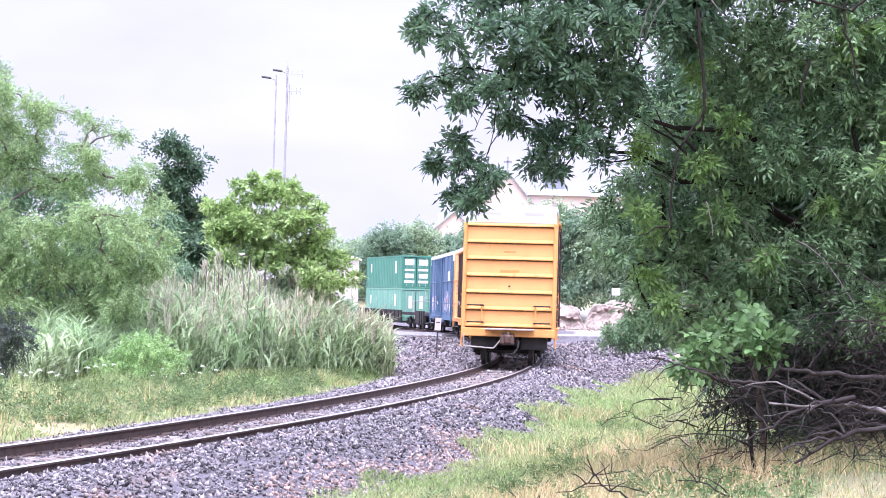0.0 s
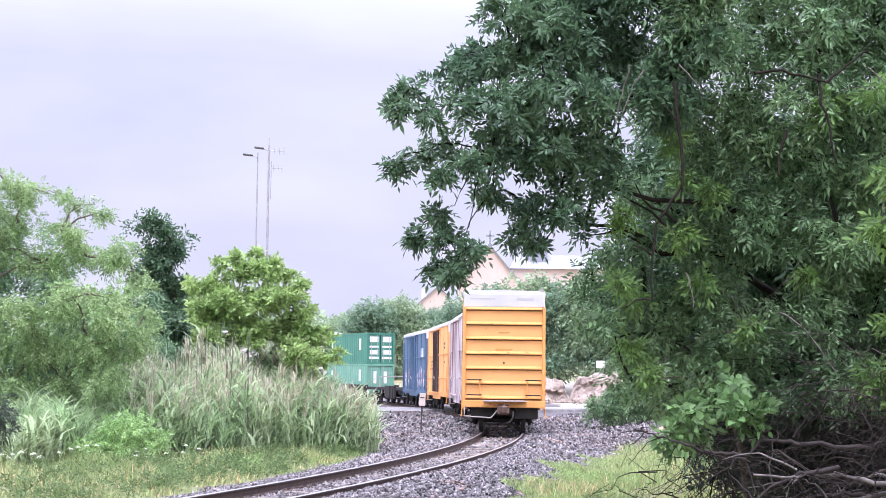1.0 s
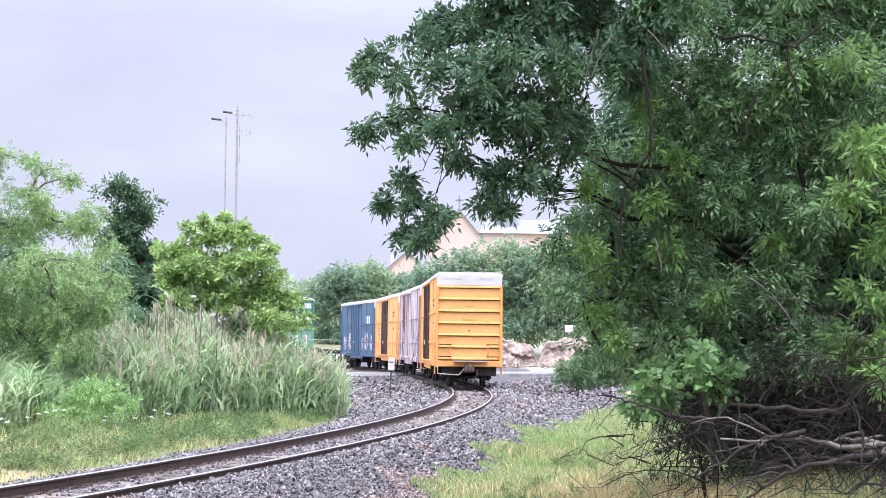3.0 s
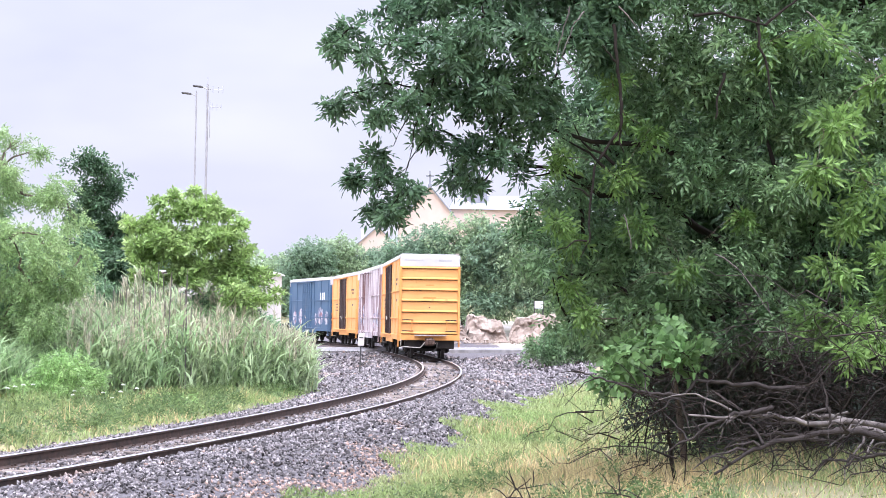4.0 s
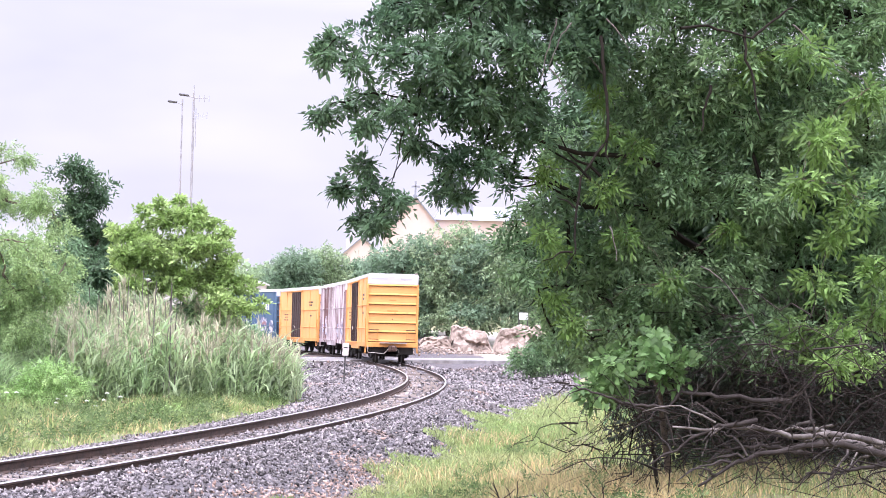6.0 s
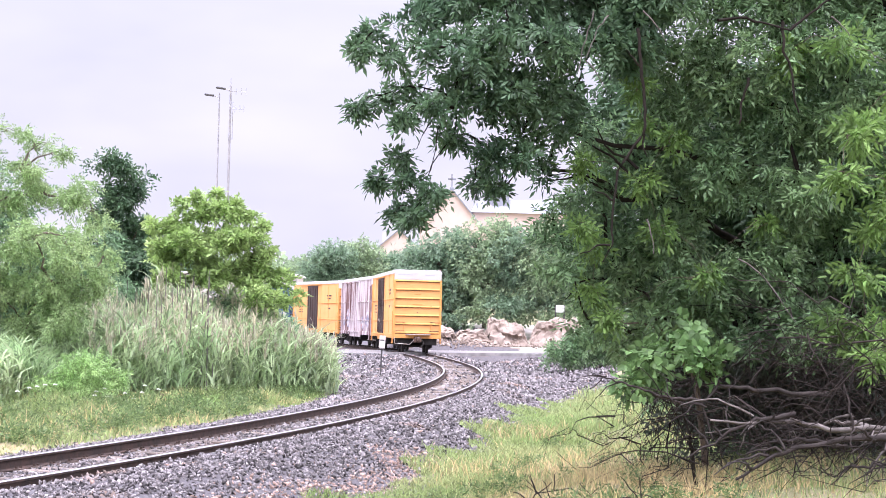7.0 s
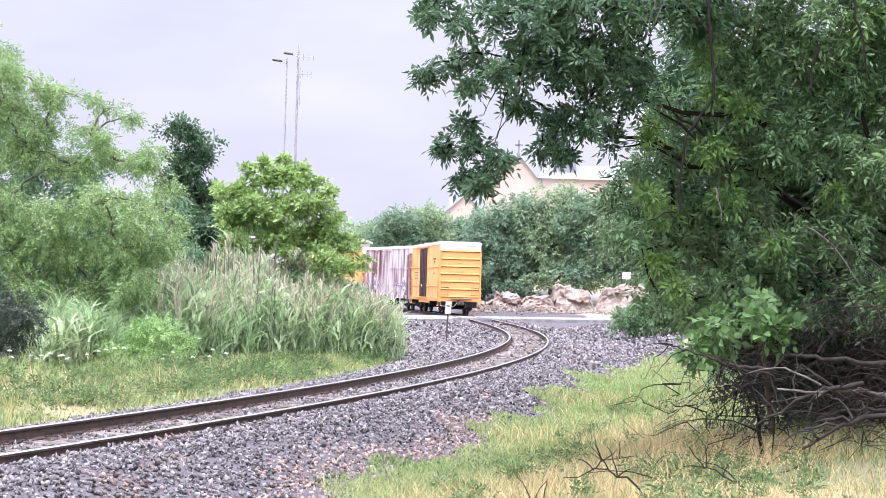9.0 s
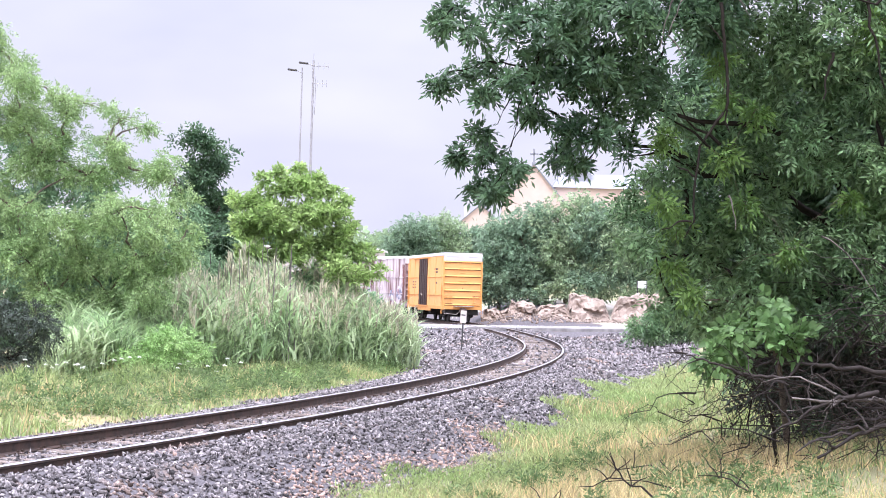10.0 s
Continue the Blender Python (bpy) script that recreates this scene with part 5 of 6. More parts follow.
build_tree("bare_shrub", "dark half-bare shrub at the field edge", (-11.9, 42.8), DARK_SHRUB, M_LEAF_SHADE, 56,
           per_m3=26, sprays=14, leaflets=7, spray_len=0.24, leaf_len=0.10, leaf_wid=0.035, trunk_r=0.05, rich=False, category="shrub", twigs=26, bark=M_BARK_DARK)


# ---- reeds and grass ----
def blades(rng, base, high, lean, width, way=None, parts=3):
    """Bent, tapering blades as arrays: `parts` steps, the last a point."""
    n = len(base)
    ang = rng.uniform(0, 2 * math.pi, n)
    d = np.stack([np.cos(ang), np.sin(ang), np.zeros(n)], 1)
    s = np.stack([-np.sin(ang), np.cos(ang), np.zeros(n)], 1)
    turn = rng.uniform(0, 2 * math.pi, n)
    s = s * np.cos(turn)[:, None] + d * np.sin(turn)[:, None]
    rows = []
    for k in range(parts):
        f = k / parts
        p = base + np.array([0, 0, 1.0]) * (high * (f - 0.35 * lean * f * f))[:, None] + d * (high * lean * f * f)[:, None]
        w = (width * (1 - 0.75 * f * f))[:, None] * 0.5
        rows += [p - s * w, p + s * w]
    rows.append(base + np.array([0, 0, 1.0]) * (high * (1 - 0.35 * lean))[:, None] + d * (high * lean)[:, None])
    v = np.stack(rows, 1)
    f = []
    for k in range(parts - 1):
        f += [(2 * k, 2 * k + 1, 2 * k + 3), (2 * k, 2 * k + 3, 2 * k + 2)]
    f.append((2 * parts - 2, 2 * parts - 1, 2 * parts))
    f = np.array(f)
    return v.reshape(-1, 3), (f[None] + (np.arange(n) * v.shape[1])[:, None, None]).reshape(-1, 3), len(f)


def build_reeds():
    rng = np.random.default_rng(71)
    n = 3300
    t = rng.uniform(0, 1, n) ** 0.9
    fx, fy = np.interp(t, [0, 0.4, 1], [-10.0, -6.6, -1.0]), np.interp(t, [0, 0.4, 1], [44.0, 50.0, 59.0])
    back = rng.uniform(0, 1, n) ** 0.8
    x = fx - back * np.interp(t, [0, 1], [1.2, 2.2]) + rng.normal(0, 0.15, n)
    y = fy + back * np.interp(t, [0, 0.5, 1], [3.0, 5.0, 3.0]) + rng.normal(0, 0.3, n)
    tall = np.interp(t, [0, 0.2, 0.38, 0.6, 0.8, 0.93, 1], [1.4, 1.9, 3.2, 3.5, 3.3, 3.0, 2.1]) * (0.62 + 0.38 * back) * rng.uniform(0.72, 1.12, n) * (0.92 + 0.14 * np.sin(x * 1.9 + 0.7 * y) + 0.10 * np.sin(x * 4.3 - y))
    base = np.stack([x, y, height(x, y)], 1)
    lean = rng.uniform(0.05, 0.22, n)
    pieces = [blades(rng, base, tall, lean, np.full(n, 0.022), parts=4)[:2]]
    for k in range(8):
        f = rng.uniform(0.08, 0.92, n)
        b = base + np.array([0, 0, 1.0]) * (tall * f)[:, None] + rng.normal(0, 0.05, (n, 3)) * tall[:, None] * 0.4
        pieces.append(blades(rng, b, rng.uniform(0.45, 0.85, n), rng.uniform(0.5, 1.5, n), rng.uniform(0.042, 0.082, n), parts=3)[:2])
    v, tr = merged(pieces)
    reeds = tagged(new("reed_bed"), "tall grey-green reeds with pale seed plumes", "reeds")
    fast_mesh("reed_leaves", v, tr, M_REED, reeds, kind="stuff")
    pick = (rng.uniform(0, 1, n) < 0.55) & (t > 0.3)
    top = base[pick] + np.array([0, 0, 1.0]) * (tall[pick] * 0.86)[:, None] + rng.normal(0, 0.06, (pick.sum(), 3))
    pl = []
    for k in range(9):
        b = top + np.array([0, 0, 1.0]) * rng.uniform(-0.1, 0.35, (len(top), 1))
        pl.append(blades(rng, b, rng.uniform(0.15, 0.42, len(top)), rng.uniform(0.1, 0.7, len(top)), np.full(len(top), 0.042), parts=2)[:2])
    v, tr = merged(pl)
    fast_mesh("seed_plume", v, tr, M_PLUME, reeds, "pale dry seed plumes", "stuff")
    # bare pale canes that stand above the rest
    m = 46
    cx, cy = rng.uniform(-9.6, -4.6, m), rng.uniform(52.5, 56.0, m)
    b = np.stack([cx, cy, height(cx, cy)], 1)
    v, tr = merged([tube(np.stack([q, q + np.array([rng.normal(0, 0.12), 0, rng.uniform(2.4, 4.1)])]), 0.022, 0.010, 5) for q in b])
    fast_mesh("dry_cane", v, tr, M_DEADWOOD, reeds, "bare pale upright canes", "stuff")


build_reeds()


def patchy(x, y):
    return np.sin(x * 0.9 + 1.3 * np.sin(y * 0.45)) + 0.8 * np.sin(y * 0.7 - x * 0.5 + 1.0) + 0.5 * np.sin(x * 2.3 + y * 1.7)


def build_grass():
    rng = np.random.default_rng(81)
    # the slope on the camera's side
    n = 100000
    y = 12.0 + 50 * rng.uniform(0, 1, n) ** 1.9
    lo, hi = -0.22 * y + 0.5, np.minimum(0.20 * y + 2.6, 0.06 * y + 5.5)
    x = lo + (hi - lo) * rng.uniform(0, 1, n)
    s, u = along(x, y)
    thin = np.clip((u - gravel_edges(s)[1] + 0.4) / 0.7, 0, 1)
    keep = (rng.uniform(0, 1, n) < thin) & (u < 14)
    x, y, u = x[keep], y[keep], u[keep]
    base = np.stack([x, y, height(x, y) - 0.01], 1)
    pt = patchy(x, y)
    dry = rng.uniform(0, 1, len(x)) < np.clip(0.20 + 0.30 * (pt + 0.2) + 0.19 * (u - 5.0) - 0.4 * np.clip(x - 3.9, 0, 3) + 0.9 * np.exp(-((x - 3.0) ** 2 + ((y - 21.5) / 3) ** 2) / 1.2) + 0.3 * np.exp(-((x - 3.4) ** 2 + (y - 14.5) ** 2) / 1.0), 0.05, 0.92)
    hgt = rng.uniform(0.05, 0.26, len(x)) * (1 + 0.3 * pt) * np.clip(0.6 + (u - 3) * 0.16, 0.6, 1.35) * np.clip(y / 22, 1, 1.6)
    v, t, k = blades(rng, base, np.maximum(hgt, 0.05), rng.uniform(0.2, 1.0, len(x)), rng.uniform(0.006, 0.013, len(x)) * np.clip(y / 16, 1, 3), parts=2)
    tagged(fast_mesh("grass", v, t, [M_GRASS, M_GRASS_DRY], label="patchy green and straw-dry grass", kind="stuff", slots=np.repeat(dry.astype(int), k)), category="grass")
    # the short fresh strip along the ballast
    m = 40000
    es = rng.uniform(-4, 44, m)
    eu = gravel_edges(es)[1] - 0.25 + 2.4 * rng.uniform(0, 1, m) ** 1.2
    ex, ey, ez, ea = line(es, eu)
    v, t, k = blades(rng, np.stack([ex, ey, height(ex, ey) - 0.01], 1), rng.uniform(0.05, 0.15, m), rng.uniform(0.3, 1.0, m), rng.uniform(0.009, 0.017, m) * np.clip(ey / 16, 1, 3), parts=2)
    tagged(fast_mesh("grass", v, t, M_GRASS, label="short fresh green grass along the ballast", kind="stuff"), category="grass")
    # weeds among the grass
    m = 200
    wy = 13.5 + 22 * rng.uniform(0, 1, m) ** 1.5
    wx = 0.6 + (0.10 * wy + 1.4) * rng.uniform(-0.35, 1, m)
    ws, wu = along(wx, wy)
    ok = wu > gravel_edges(ws)[1] + 1.2
    wx, wy = wx[ok], wy[ok]
    wz = height(wx, wy)
    for sel, leaf, name in ((np.arange(len(wx)) % 3 != 0, M_WEED, "green weeds growing through the grass"),):
        rows = [(x_, y_, z_ + 0.10, 0.16, 0.16, 0.10) for x_, y_, z_ in zip(wx[sel], wy[sel], wz[sel])]
        v, t = crown_geometry(rng, rows, 1.0, 9, 5, 0.12, 0.075, 0.022, -0.5, False, 0.3)
        tagged(fast_mesh("weed", v, t, leaf, label=name, kind="stuff"), category="weeds")
    # the verge across the track
    n = 52000
    s = rng.uniform(-2, 62, n)
    wide = np.interp(s, [-2, 10, 30, 45, 62], [12, 10, 6.2, 2.6, 2.0])
    u = np.minimum(-3.6, gravel_edges(s)[0] + 0.4) - wide * rng.uniform(0, 1, n) ** 1.1
    x, y, z, a = line(s, u)
    pt = patchy(x * 0.8, y * 0.8 + 3)
    base = np.stack([x, y, height(x, y) - 0.01], 1)
    tuft = 0.9 + 0.5 * np.clip(np.sin(x * 2.1 + y) + np.sin(y * 1.3 - x * 1.1), -1, 1.6)
    hgt = rng.uniform(0.10, 0.30, n) * tuft * np.clip((-u - 3.2) / 1.4, 0.35, 1.5)
    dry = rng.uniform(0, 1, n) < np.clip(0.13 + 0.16 * pt, 0.03, 0.6)
    v, t, k = blades(rng, base, np.maximum(hgt, 0.05), rng.uniform(0.2, 0.9, n), rng.uniform(0.018, 0.036, n), parts=2)
    tagged(fast_mesh("grass", v, t, [M_GRASS, M_GRASS_DRY], label="tall green verge grass along the ballast", kind="stuff", slots=np.repeat(dry.astype(int), k)), category="grass")
    m = 240
    vs_ = rng.uniform(2, 46, m)
    vu = np.minimum(-4.2, gravel_edges(vs_)[0] - 0.3) - np.interp(vs_, [2, 46], [6, 2]) * rng.uniform(0, 1, m)
    vx, vy, vz, va = line(vs_, vu)
    rows = [(x_, y_, z_ + 0.14, 0.26, 0.26, 0.14) for x_, y_, z_ in zip(vx, vy, height(vx, vy))]
    v, t = crown_geometry(rng, rows, 1.0, 12, 5, 0.2, 0.12, 0.034, -0.6, False, 0.5)
    tagged(fast_mesh("weed", v, t, M_WEED, label="olive green weeds in the verge grass", kind="stuff"), category="weeds")
    # white umbels along the foot of the reeds
    for q in range(26):
        t_ = rng.uniform(0, 1)
        fx = np.interp(t_, [0, 1], [-10.6, -6.2]) + rng.normal(0, 0.35)
        fy = np.interp(t_, [0, 1], [41.5, 46.0]) + rng.normal(0, 0.6)
        fz = height(fx, fy)
        fl = empty("wild_flower", pose(fx, fy, fz), "white flat-topped wild flower in the grass", "flower", "white flowers in the verge")
        h = rng.uniform(0.35, 0.6)
        fast_mesh("stalk", *tube(np.array([(0, 0, 0), (0.02, 0, h * 0.5), (0.0, 0.01, h)]), 0.008, 0.005, 5), M_GRASS, fl)
        bm = bmesh.new()
        for w in range(9):
            aa = w * 2.4
            rr = 0.017 * math.sqrt(w)
            bmesh.ops.create_icosphere(bm, subdivisions=1, radius=0.016, matrix=Matrix.Translation((rr * math.cos(aa), rr * math.sin(aa), h + 0.015 - 9 * rr * rr)) @ Matrix.Diagonal((1, 1, 0.8, 1)))
        part("umbel", bm, M_FLOWER, fl, kind="stuff")


build_grass()


# ---- the far side of the road ----
def build_outcrops():
    rng = np.random.default_rng(91)
    for x0, x1, h, bulge in ((2.0, 4.6, 1.0, 0.3), (4.2, 6.6, 1.4, 0.4), (6.3, 9.2, 1.2, 0.3), (8.7, 12.2, 2.5, 0.6), (12.3, 16.6, 2.8, 0.6), (16.2, 21.5, 2.7, 0.6)):
        cols, rows = int((x1 - x0) * 5) + 5, 15
        ox, off = (x0 + x1) / 2, Vector((x0 * 3.7, h, x1))
        oy = 141.3 - 0.45 * (ox - 6)
        oz = height(ox, oy) - 0.25
        verts = []
        for i in range(cols):
            f = i / (cols - 1)
            lift = h * min(1.0, 5 * f + 0.25, 5 * (1 - f) + 0.25) * (0.86 + 0.30 * noise.noise(Vector((f * 5, h, 0)) + off))
            for j in range(rows):
                g = j / (rows - 1)
                # a broken face below, a sloping crown behind it
                up = min(g / 0.72, 1.0)
                z = lift * up + (0.25 * (g - 0.72) if g > 0.72 else 0)
                back = 0.8 * up * lift + (max(g - 0.72, 0) * 6.0)
                x = x0 + (x1 - x0) * f
                q = Vector((x * 1.1, z * 1.6, 0)) + off
                crag = noise.cell(Vector((x * 0.8 + z * 0.6, z * 1.3, 1.0)) + off) * 0.30 + noise.noise(q * 0.9) * 0.30 + rng.normal(0, 0.07)
                bow = bulge * math.sin(math.pi * f) ** 0.6
                verts.append((x - ox + rng.normal(0, 0.05), -0.45 * (x - ox) + back - bow - crag * (1 if j else 0.3), z + rng.normal(0, 0.05)))
        faces = [(i * rows + j, (i + 1) * rows + j, (i + 1) * rows + j + 1, i * rows + j + 1) for i in range(cols - 1) for j in range(rows - 1)]
        ob = part("rock_outcrop", (verts, faces), M_ROCK)
        ob.matrix_basis = pose(ox, oy, oz)
        tagged(ob, "pale limestone outcrop with reddish stains at the road bank", "rock", "rocks at the road bank")
    n = 700
    x = rng.uniform(2.5, 16, n)
    y = 141.5 - 0.45 * (x - 6) + rng.normal(-1.2, 1.1, n)
    r = rng.uniform(0.04, 0.20, n)
    tagged(rocks("rubble", np.stack([x, y, height(x, y) + r * 0.3], 1), r, M_ROCK, "pale limestone rubble at the foot of the bank"), category="rubble")


build_outcrops()
HILL = dict(per_m3=0.9, sprays=26, leaflets=5, spray_len=0.45, leaf_len=0.32, leaf_wid=0.17, trunk_r=0.2, rich=False, sub=0.72, twigs=1, splay=1.2)
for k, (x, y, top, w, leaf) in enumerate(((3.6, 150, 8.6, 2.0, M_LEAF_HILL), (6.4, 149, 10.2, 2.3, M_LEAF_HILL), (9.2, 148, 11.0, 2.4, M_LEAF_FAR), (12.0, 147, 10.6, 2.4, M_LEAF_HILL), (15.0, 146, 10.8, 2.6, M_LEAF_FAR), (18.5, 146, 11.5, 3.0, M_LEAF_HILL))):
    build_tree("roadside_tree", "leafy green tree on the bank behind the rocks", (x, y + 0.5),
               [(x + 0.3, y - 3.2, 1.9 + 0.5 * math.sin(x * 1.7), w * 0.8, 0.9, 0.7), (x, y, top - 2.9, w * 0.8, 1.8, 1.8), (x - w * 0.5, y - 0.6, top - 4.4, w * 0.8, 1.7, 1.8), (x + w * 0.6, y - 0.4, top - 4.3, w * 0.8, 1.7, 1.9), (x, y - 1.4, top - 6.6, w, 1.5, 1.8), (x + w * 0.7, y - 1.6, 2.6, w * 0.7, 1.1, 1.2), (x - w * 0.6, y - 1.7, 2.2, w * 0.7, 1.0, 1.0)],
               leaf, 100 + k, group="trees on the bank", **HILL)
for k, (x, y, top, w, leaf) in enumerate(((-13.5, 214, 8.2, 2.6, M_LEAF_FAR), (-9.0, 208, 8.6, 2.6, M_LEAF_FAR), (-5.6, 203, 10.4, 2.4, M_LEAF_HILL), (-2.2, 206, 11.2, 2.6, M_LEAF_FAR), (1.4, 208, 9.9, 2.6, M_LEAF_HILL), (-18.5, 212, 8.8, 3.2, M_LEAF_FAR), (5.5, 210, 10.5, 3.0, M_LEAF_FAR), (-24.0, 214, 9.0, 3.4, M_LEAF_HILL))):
    build_tree("background_tree", "distant green tree, its leaves paled in colour for haze", (x, y + 1),
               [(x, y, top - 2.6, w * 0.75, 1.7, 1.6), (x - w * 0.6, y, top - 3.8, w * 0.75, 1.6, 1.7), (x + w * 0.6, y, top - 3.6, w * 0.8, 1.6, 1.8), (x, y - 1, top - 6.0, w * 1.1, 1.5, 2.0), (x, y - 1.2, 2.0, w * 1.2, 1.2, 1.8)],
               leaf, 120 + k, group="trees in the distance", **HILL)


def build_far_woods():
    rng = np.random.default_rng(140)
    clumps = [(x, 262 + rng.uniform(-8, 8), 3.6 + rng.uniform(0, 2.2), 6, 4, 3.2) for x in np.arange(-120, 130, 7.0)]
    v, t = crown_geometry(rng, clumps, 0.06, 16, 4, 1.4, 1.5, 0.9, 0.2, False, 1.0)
    tagged(fast_mesh("far_woods", v, t, M_LEAF_FAR, label="distant belt of woods, its green paled in colour for haze", kind="stuff"), category="woods")


build_far_woods()


# ---- masts, marker post, buildings ----
M_GALV = mat("galvanised_mast_steel", (0.42, 0.41, 0.42), (0.30, 0.29, 0.30), scale=2, rough=0.5, metal=0.5)
M_POST = mat("dark_post_steel", (0.09, 0.085, 0.08), (0.05, 0.05, 0.05), scale=4, rough=0.7)
# far stucco and slate kept pale in the colour, in place of haze
M_STUCCO = mat("hazed_peach_stucco", (0.66, 0.52, 0.45), (0.61, 0.475, 0.41), scale=0.6, rough=0.9)
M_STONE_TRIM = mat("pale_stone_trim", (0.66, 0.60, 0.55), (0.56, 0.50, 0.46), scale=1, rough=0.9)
M_SLATE = mat("hazed_slate_roof", (0.30, 0.305, 0.34), (0.25, 0.26, 0.29), scale=1.0, rough=0.7, stretch=(1, 1, 4))
M_GLASS_DARK = mat("dark_window_glass", (0.10, 0.11, 0.13), (0.07, 0.08, 0.09), scale=1, rough=0.15, spec=0.6)
M_ROOF_WHITE = mat("white_sheet_roof", (0.78, 0.77, 0.76), (0.68, 0.67, 0.66), scale=0.6, rough=0.5)


def build_mast(x, y, top, r, label, antenna):
    z0 = height(x, y)
    m = empty("light_mast", pose(x, y, z0), label, "mast", "masts behind the trees")
    h = top - z0
    bm = bmesh.new()
    rod(bm, (0, 0, 0), (0, 0, h), r * 1.25, r * 0.75, 10)
    part("pole", bm, M_GALV, m)
    bm = bmesh.new()
    rod(bm, (0, 0, h - 0.35), (-0.42, 0, h - 0.18), r * 0.4, sides=6)
    part("arm", bm, M_GALV, m)
    bm = bmesh.new()
    box(bm, (0.62, 0.26, 0.12), (-0.62, 0, h - 0.17), (0, 6, 0), bevel=0.04)
    part("lamp_head", bm, M_POST, m)
    if antenna:
        for z, w in ((h - 0.35, 0.95), (h - 1.45, 0.85)):
            bm = bmesh.new()
            rod(bm, (0, 0, z), (w, 0, z), 0.018, sides=5)
            for q in (0.35, 0.7, 1.0):
                rod(bm, (w * q, 0, z - 0.22), (w * q, 0, z + 0.22), 0.012, sides=5)
            part("antenna", bm, M_GALV, m)
        bm = bmesh.new()
        rod(bm, (0.16, 0, h - 3.4), (0.16, 0, h - 1.0), 0.02, sides=5)
        rod(bm, (0, 0, h), (0, 0, h + 0.45), 0.02, sides=5)
        part("whip_aerial", bm, M_GALV, m)
    return m


build_mast(-9.45, 110.0, 15.75, 0.085, "tall grey steel mast with lamp and aerials", True)
build_mast(-10.15, 110.0, 15.30, 0.055, "tall thin grey lamp mast", False)


def build_marker():
    x, y = 0.29, 77.5
    m = empty("marker_post", pose(x, y, height(x, y)), "dark steel marker post with a small white plate", "post")
    bm = bmesh.new()
    box(bm, (0.07, 0.05, 1.8), (0, 0, 0.86), (0, 1.5, 0), bevel=0.008)
    part("stake", bm, M_POST, m)
    bm = bmesh.new()
    box(bm, (0.27, 0.02, 0.56), (0.02, -0.045, 1.52), (0, 3, 0), bevel=0.006)
    plate = part("plate", bm, M_STONE_TRIM, m, "small white sign plate")
    bm = bmesh.new()
    box(bm, (0.18, 0.006, 0.05), (0.02, -0.060, 1.60), (0, 3, 0))
    part("stencil_bar", bm, M_POST, plate)


build_marker()


def gable(bm, w, d, eave, ridge, z0):
    """A gabled block, its front at y = 0."""
    vs = [bm.verts.new((x, y, z)) for y in (0, d) for x, z in ((-w / 2, z0), (w / 2, z0), (w / 2, eave), (0, ridge), (-w / 2, eave))]
    for q in ((0, 1, 2, 3, 4), (9, 8, 7, 6, 5), (0, 5, 6, 1), (1, 6, 7, 2), (0, 4, 9, 5)):
        bm.faces.new([vs[j] for j in q])
    return bm


def gable_roof(w, d, eave, ridge, over=0.5, thick=0.3):
    bm = bmesh.new()
    k = (ridge - eave) / (w / 2)
    pr = [(-w / 2 - over, eave - over * k), (0, ridge), (w / 2 + over, eave - over * k), (w / 2 + over, eave - over * k + thick), (0, ridge + thick), (-w / 2 - over, eave - over * k + thick)]
    a = [bm.verts.new((x, -over, z)) for x, z in pr]
    b = [bm.verts.new((x, d + over, z)) for x, z in pr]
    for quad in ((0, 1, 4, 5), (1, 2, 3, 4)):
        bm.faces.new([a[j] for j in quad])
        bm.faces.new([b[j] for j in reversed(quad)])
    for i in range(6):
        j = (i + 1) % 6
        bm.faces.new((a[j], a[i], b[i], b[j]))
    return bm


def windows(house, rows):
    for x, y, z, w, h in rows:
        bm = bmesh.new()
        box(bm, (w + 0.3, 0.14, h + 0.3), (x, y - 0.03, z), bevel=0.03)
        fr = part("window", bm, M_STONE_TRIM, house)
        bm = bmesh.new()
        box(bm, (w, 0.06, h), (x, y - 0.09, z))
        part("pane", bm, M_GLASS_DARK, fr)


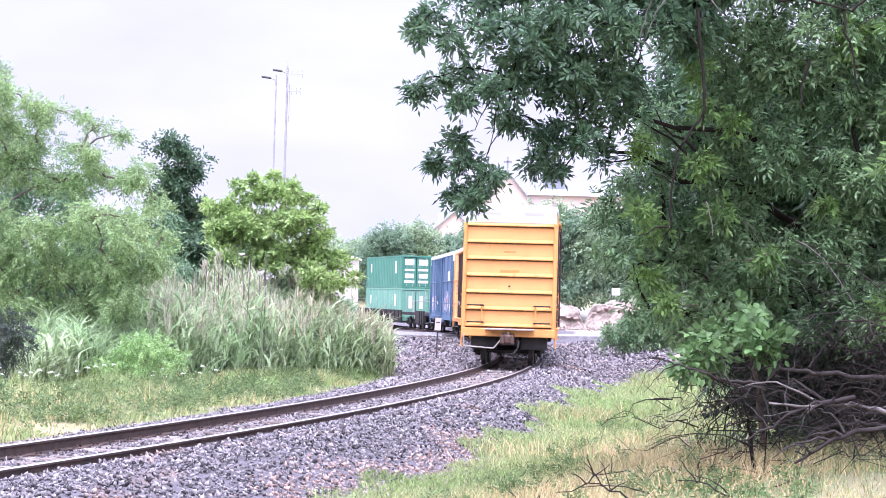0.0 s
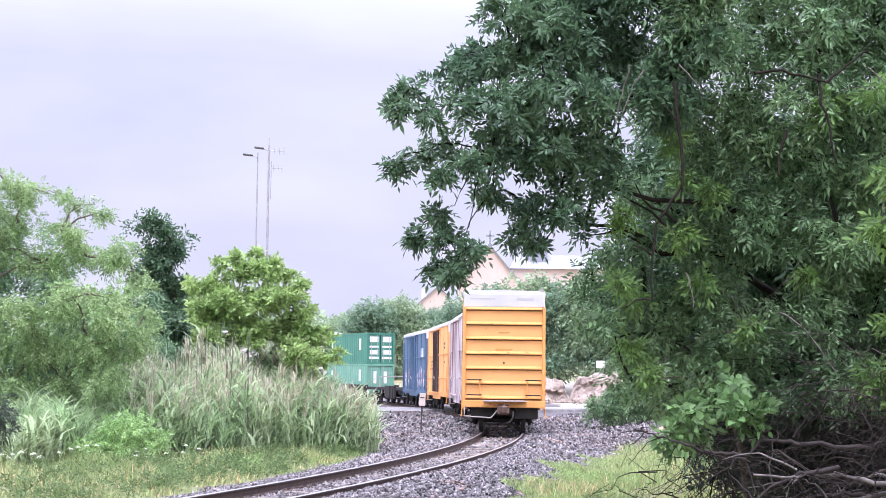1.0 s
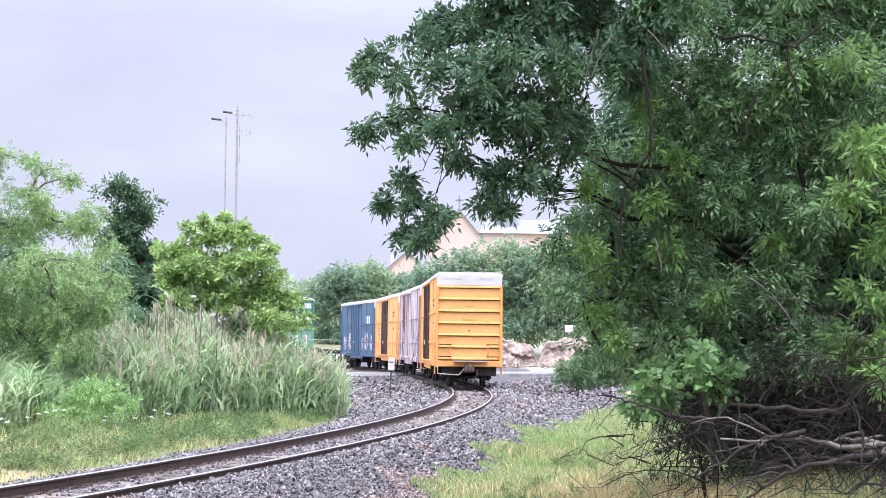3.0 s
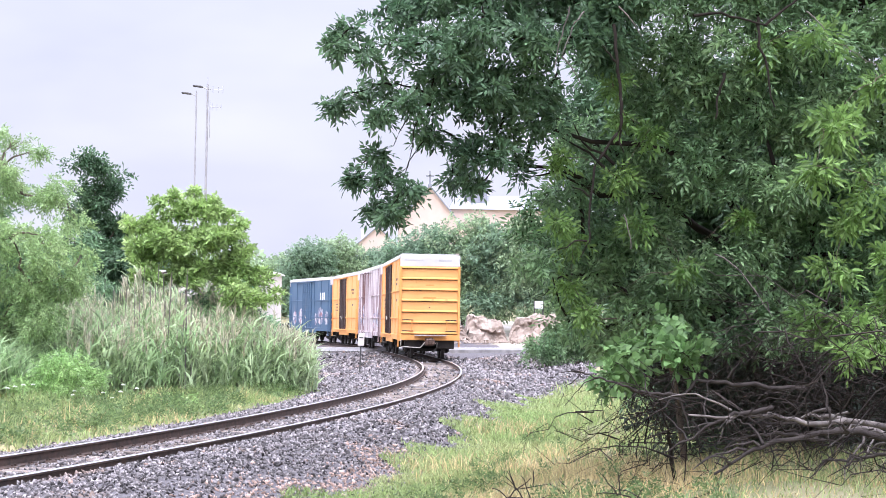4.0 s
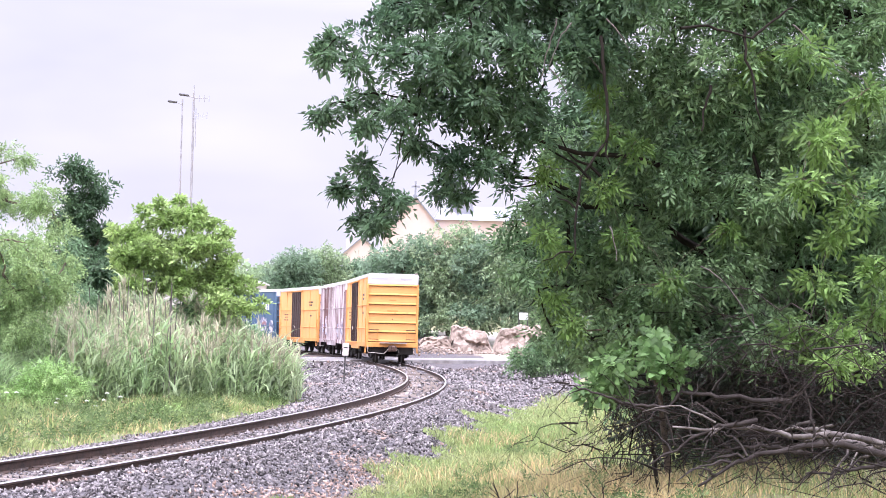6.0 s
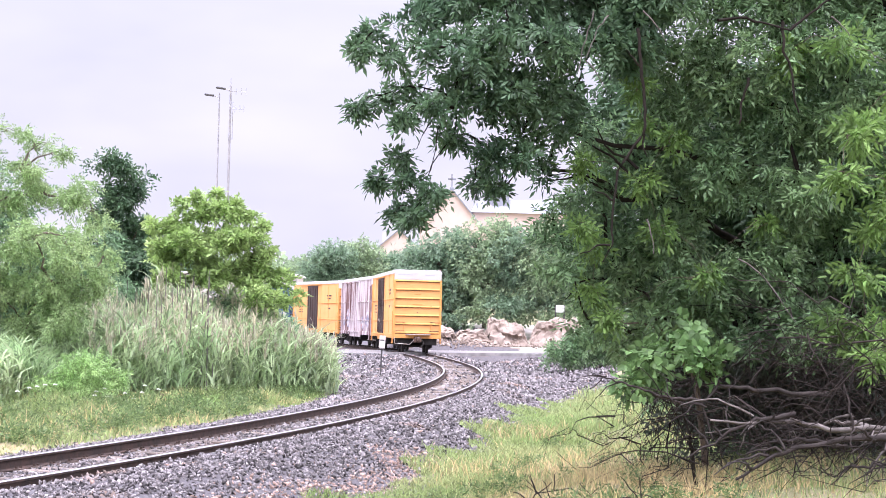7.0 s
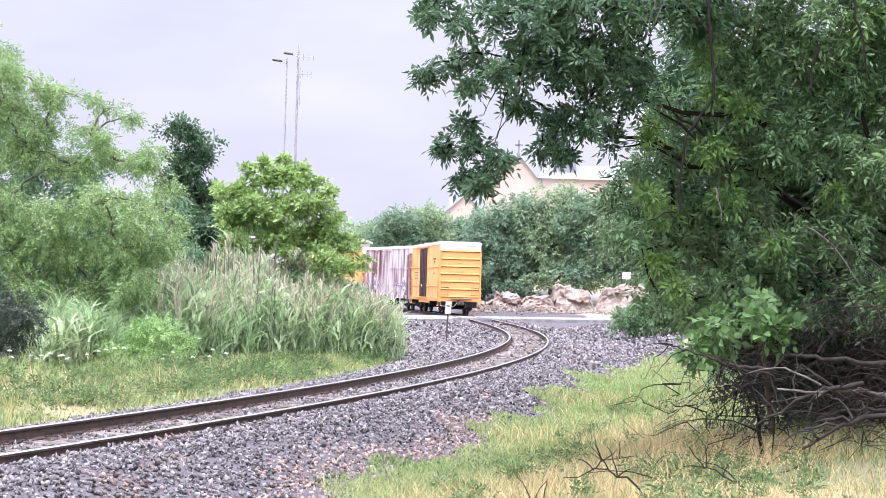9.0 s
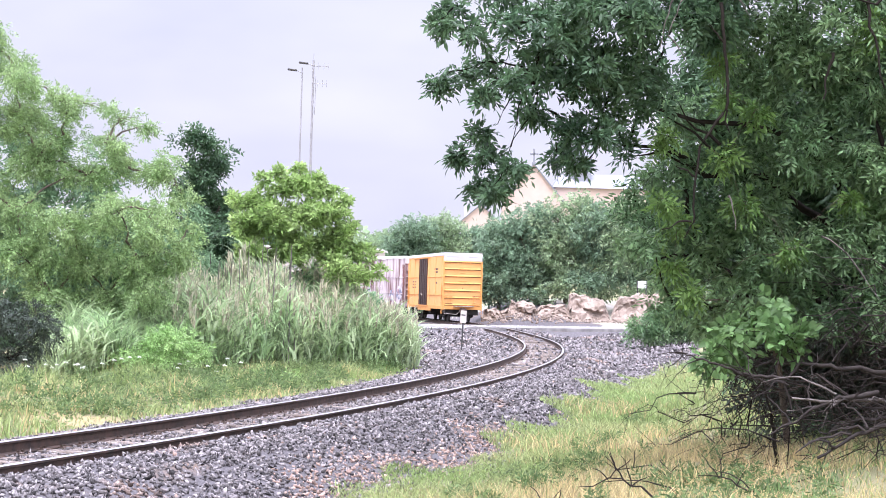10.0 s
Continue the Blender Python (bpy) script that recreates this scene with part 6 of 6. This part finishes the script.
def build_church():
    x, y = 13.3, 320.0
    z0 = height(x, y) - 0.5
    ch = empty("church", pose(x, y, z0), "peach stucco church with grey roof, tower and gable cross", "church")
    e, r = 17.6 - z0, 23.9 - z0
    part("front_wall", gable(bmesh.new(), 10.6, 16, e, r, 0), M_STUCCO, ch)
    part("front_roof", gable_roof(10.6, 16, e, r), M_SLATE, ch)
    bm = bmesh.new()
    box(bm, (20, 14, 20.3 - z0), (14.5, 14, (20.3 - z0) / 2))
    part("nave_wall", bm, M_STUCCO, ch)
    bm = bmesh.new()
    zz = 20.3 - z0
    vs = [bm.verts.new(p) for p in ((4.0, 6.4, zz), (25, 6.4, zz), (25, 21.6, zz), (4.0, 21.6, zz), (5.5, 14, zz + 3.0), (23.5, 14, zz + 3.0))]
    for q in ((0, 1, 5, 4), (1, 2, 5), (2, 3, 4, 5), (3, 0, 4), (3, 2, 1, 0)):
        bm.faces.new([vs[j] for j in q])
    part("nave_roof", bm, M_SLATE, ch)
    bm = bmesh.new()
    box(bm, (4.0, 4.0, 26.2 - z0), (9.3, 12, (26.2 - z0) / 2), bevel=0.05)
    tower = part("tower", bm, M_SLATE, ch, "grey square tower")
    bm = bmesh.new()
    bmesh.ops.create_cone(bm, cap_ends=True, segments=4, radius1=3.1, radius2=0.05, depth=6.5, matrix=pose(9.3, 12, 26.2 - z0 + 3.25, 0, 0, 45))
    part("spire", bm, M_SLATE, tower)
    for dx in (-0.9, 0.9):
        bm = bmesh.new()
        box(bm, (0.8, 0.2, 2.2), (9.3 + dx, 9.95, 24.3 - z0), bevel=0.05)
        part("louvre", bm, M_GLASS_DARK, tower)
    bm = bmesh.new()
    box(bm, (0.34, 0.34, 2.9), (0, 0.2, r + 1.5), bevel=0.03)
    box(bm, (1.5, 0.34, 0.34), (0, 0.2, r + 2.0), bevel=0.03)
    box(bm, (0.7, 0.6, 0.5), (0, 0.2, r + 0.25), bevel=0.05)
    part("cross", bm, M_SLATE, ch, "grey stone cross")
    bm = bmesh.new()
    rod(bm, (7.3, 8.0, zz + 1.0), (7.3, 9.5, zz + 1.0), 0.7, sides=16)
    part("dormer", bm, M_STONE_TRIM, ch)


build_church()


def build_house():
    x, y = 3.6, 300.0
    z0 = height(x, y) - 0.4
    h = empty("house", pose(x, y, z0), "peach stucco house with gabled grey roof and chimney", "house")
    e, r = 12.6 - z0, 15.4 - z0
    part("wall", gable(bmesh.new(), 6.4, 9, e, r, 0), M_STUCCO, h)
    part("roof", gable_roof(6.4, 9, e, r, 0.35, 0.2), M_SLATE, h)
    bm = bmesh.new()
    box(bm, (0.8, 0.8, 2.2), (-2.4, 2.0, e + 1.4), bevel=0.04)
    part("chimney", bm, M_STONE_TRIM, h)


build_house()


def build_shed():
    x, y = -13.2, 170.0
    z0 = height(x, y) - 0.2
    s = empty("shed", pose(x, y, z0), "long low white-roofed shed behind the trees", "building")
    top = 5.7 - z0
    bm = bmesh.new()
    box(bm, (11.0, 14, top - 0.7), (0, 7, (top - 0.7) / 2))
    part("wall", bm, M_STONE_TRIM, s)
    part("roof", gable_roof(11.0, 14, top - 0.75, top - 0.15, 0.3, 0.15), M_ROOF_WHITE, s)
    windows(s, [(-3.6 + 2.4 * k, 0, 2.4, 1.2, 1.1) for k in range(4)])


build_shed()


def build_sign():
    x, y = 14.95, 142.2
    s = empty("notice_board", pose(x, y, height(x, y)), "white notice board on two dark posts", "sign")
    for dx in (-0.35, 0.35):
        bm = bmesh.new()
        box(bm, (0.10, 0.10, 3.3), (dx, 0, 1.65), bevel=0.01)
        part("post", bm, M_POST, s)
    bm = bmesh.new()
    box(bm, (0.70, 0.06, 0.58), (0, -0.09, 3.0), bevel=0.01)
    part("board", bm, M_WHITE, s)


build_sign()

# ---- what moves: the train rolls away round the curve ----
def motions():
    times = [k * 0.5 for k in range(21)]
    for car, off, length in CARS:
        walk(car, [(t, car_pose(rear_at(t) + off, length)) for t in times])
    for thing, z in BOXES:
        walk(thing, [(t, car_pose(rear_at(t) + LOADED_AT, WELL_LEN) @ pose(0, 4.0, z)) for t in times])
    # the bogies stay square to the rails, the wheels turn with the speed
    n = 0
    for car, off, length in CARS:
        for at in (1.9, length - 1.9):
            truck, y = TRUCKS[n]
            rows = []
            for t in times:
                s = rear_at(t) + off
                head = math.degrees(line(s + at)[3]) - 90
                body = math.degrees(math.atan2(*(line(s + length - 1.9)[k] - line(s + 1.9)[k] for k in (1, 0)))) - 90
                rows.append((t, pose(0, y, 0, 0, 0, head - body)))
            walk(truck, rows)
            for ws, sy in WHEELS[2 * n:2 * n + 2]:
                walk(ws, [(k / 15, pose(0, sy, 0.457) @ pose(0, 0, 0, -math.degrees(7.53 * k / 15 / 0.457))) for k in range(151)])
            n += 1


motions()
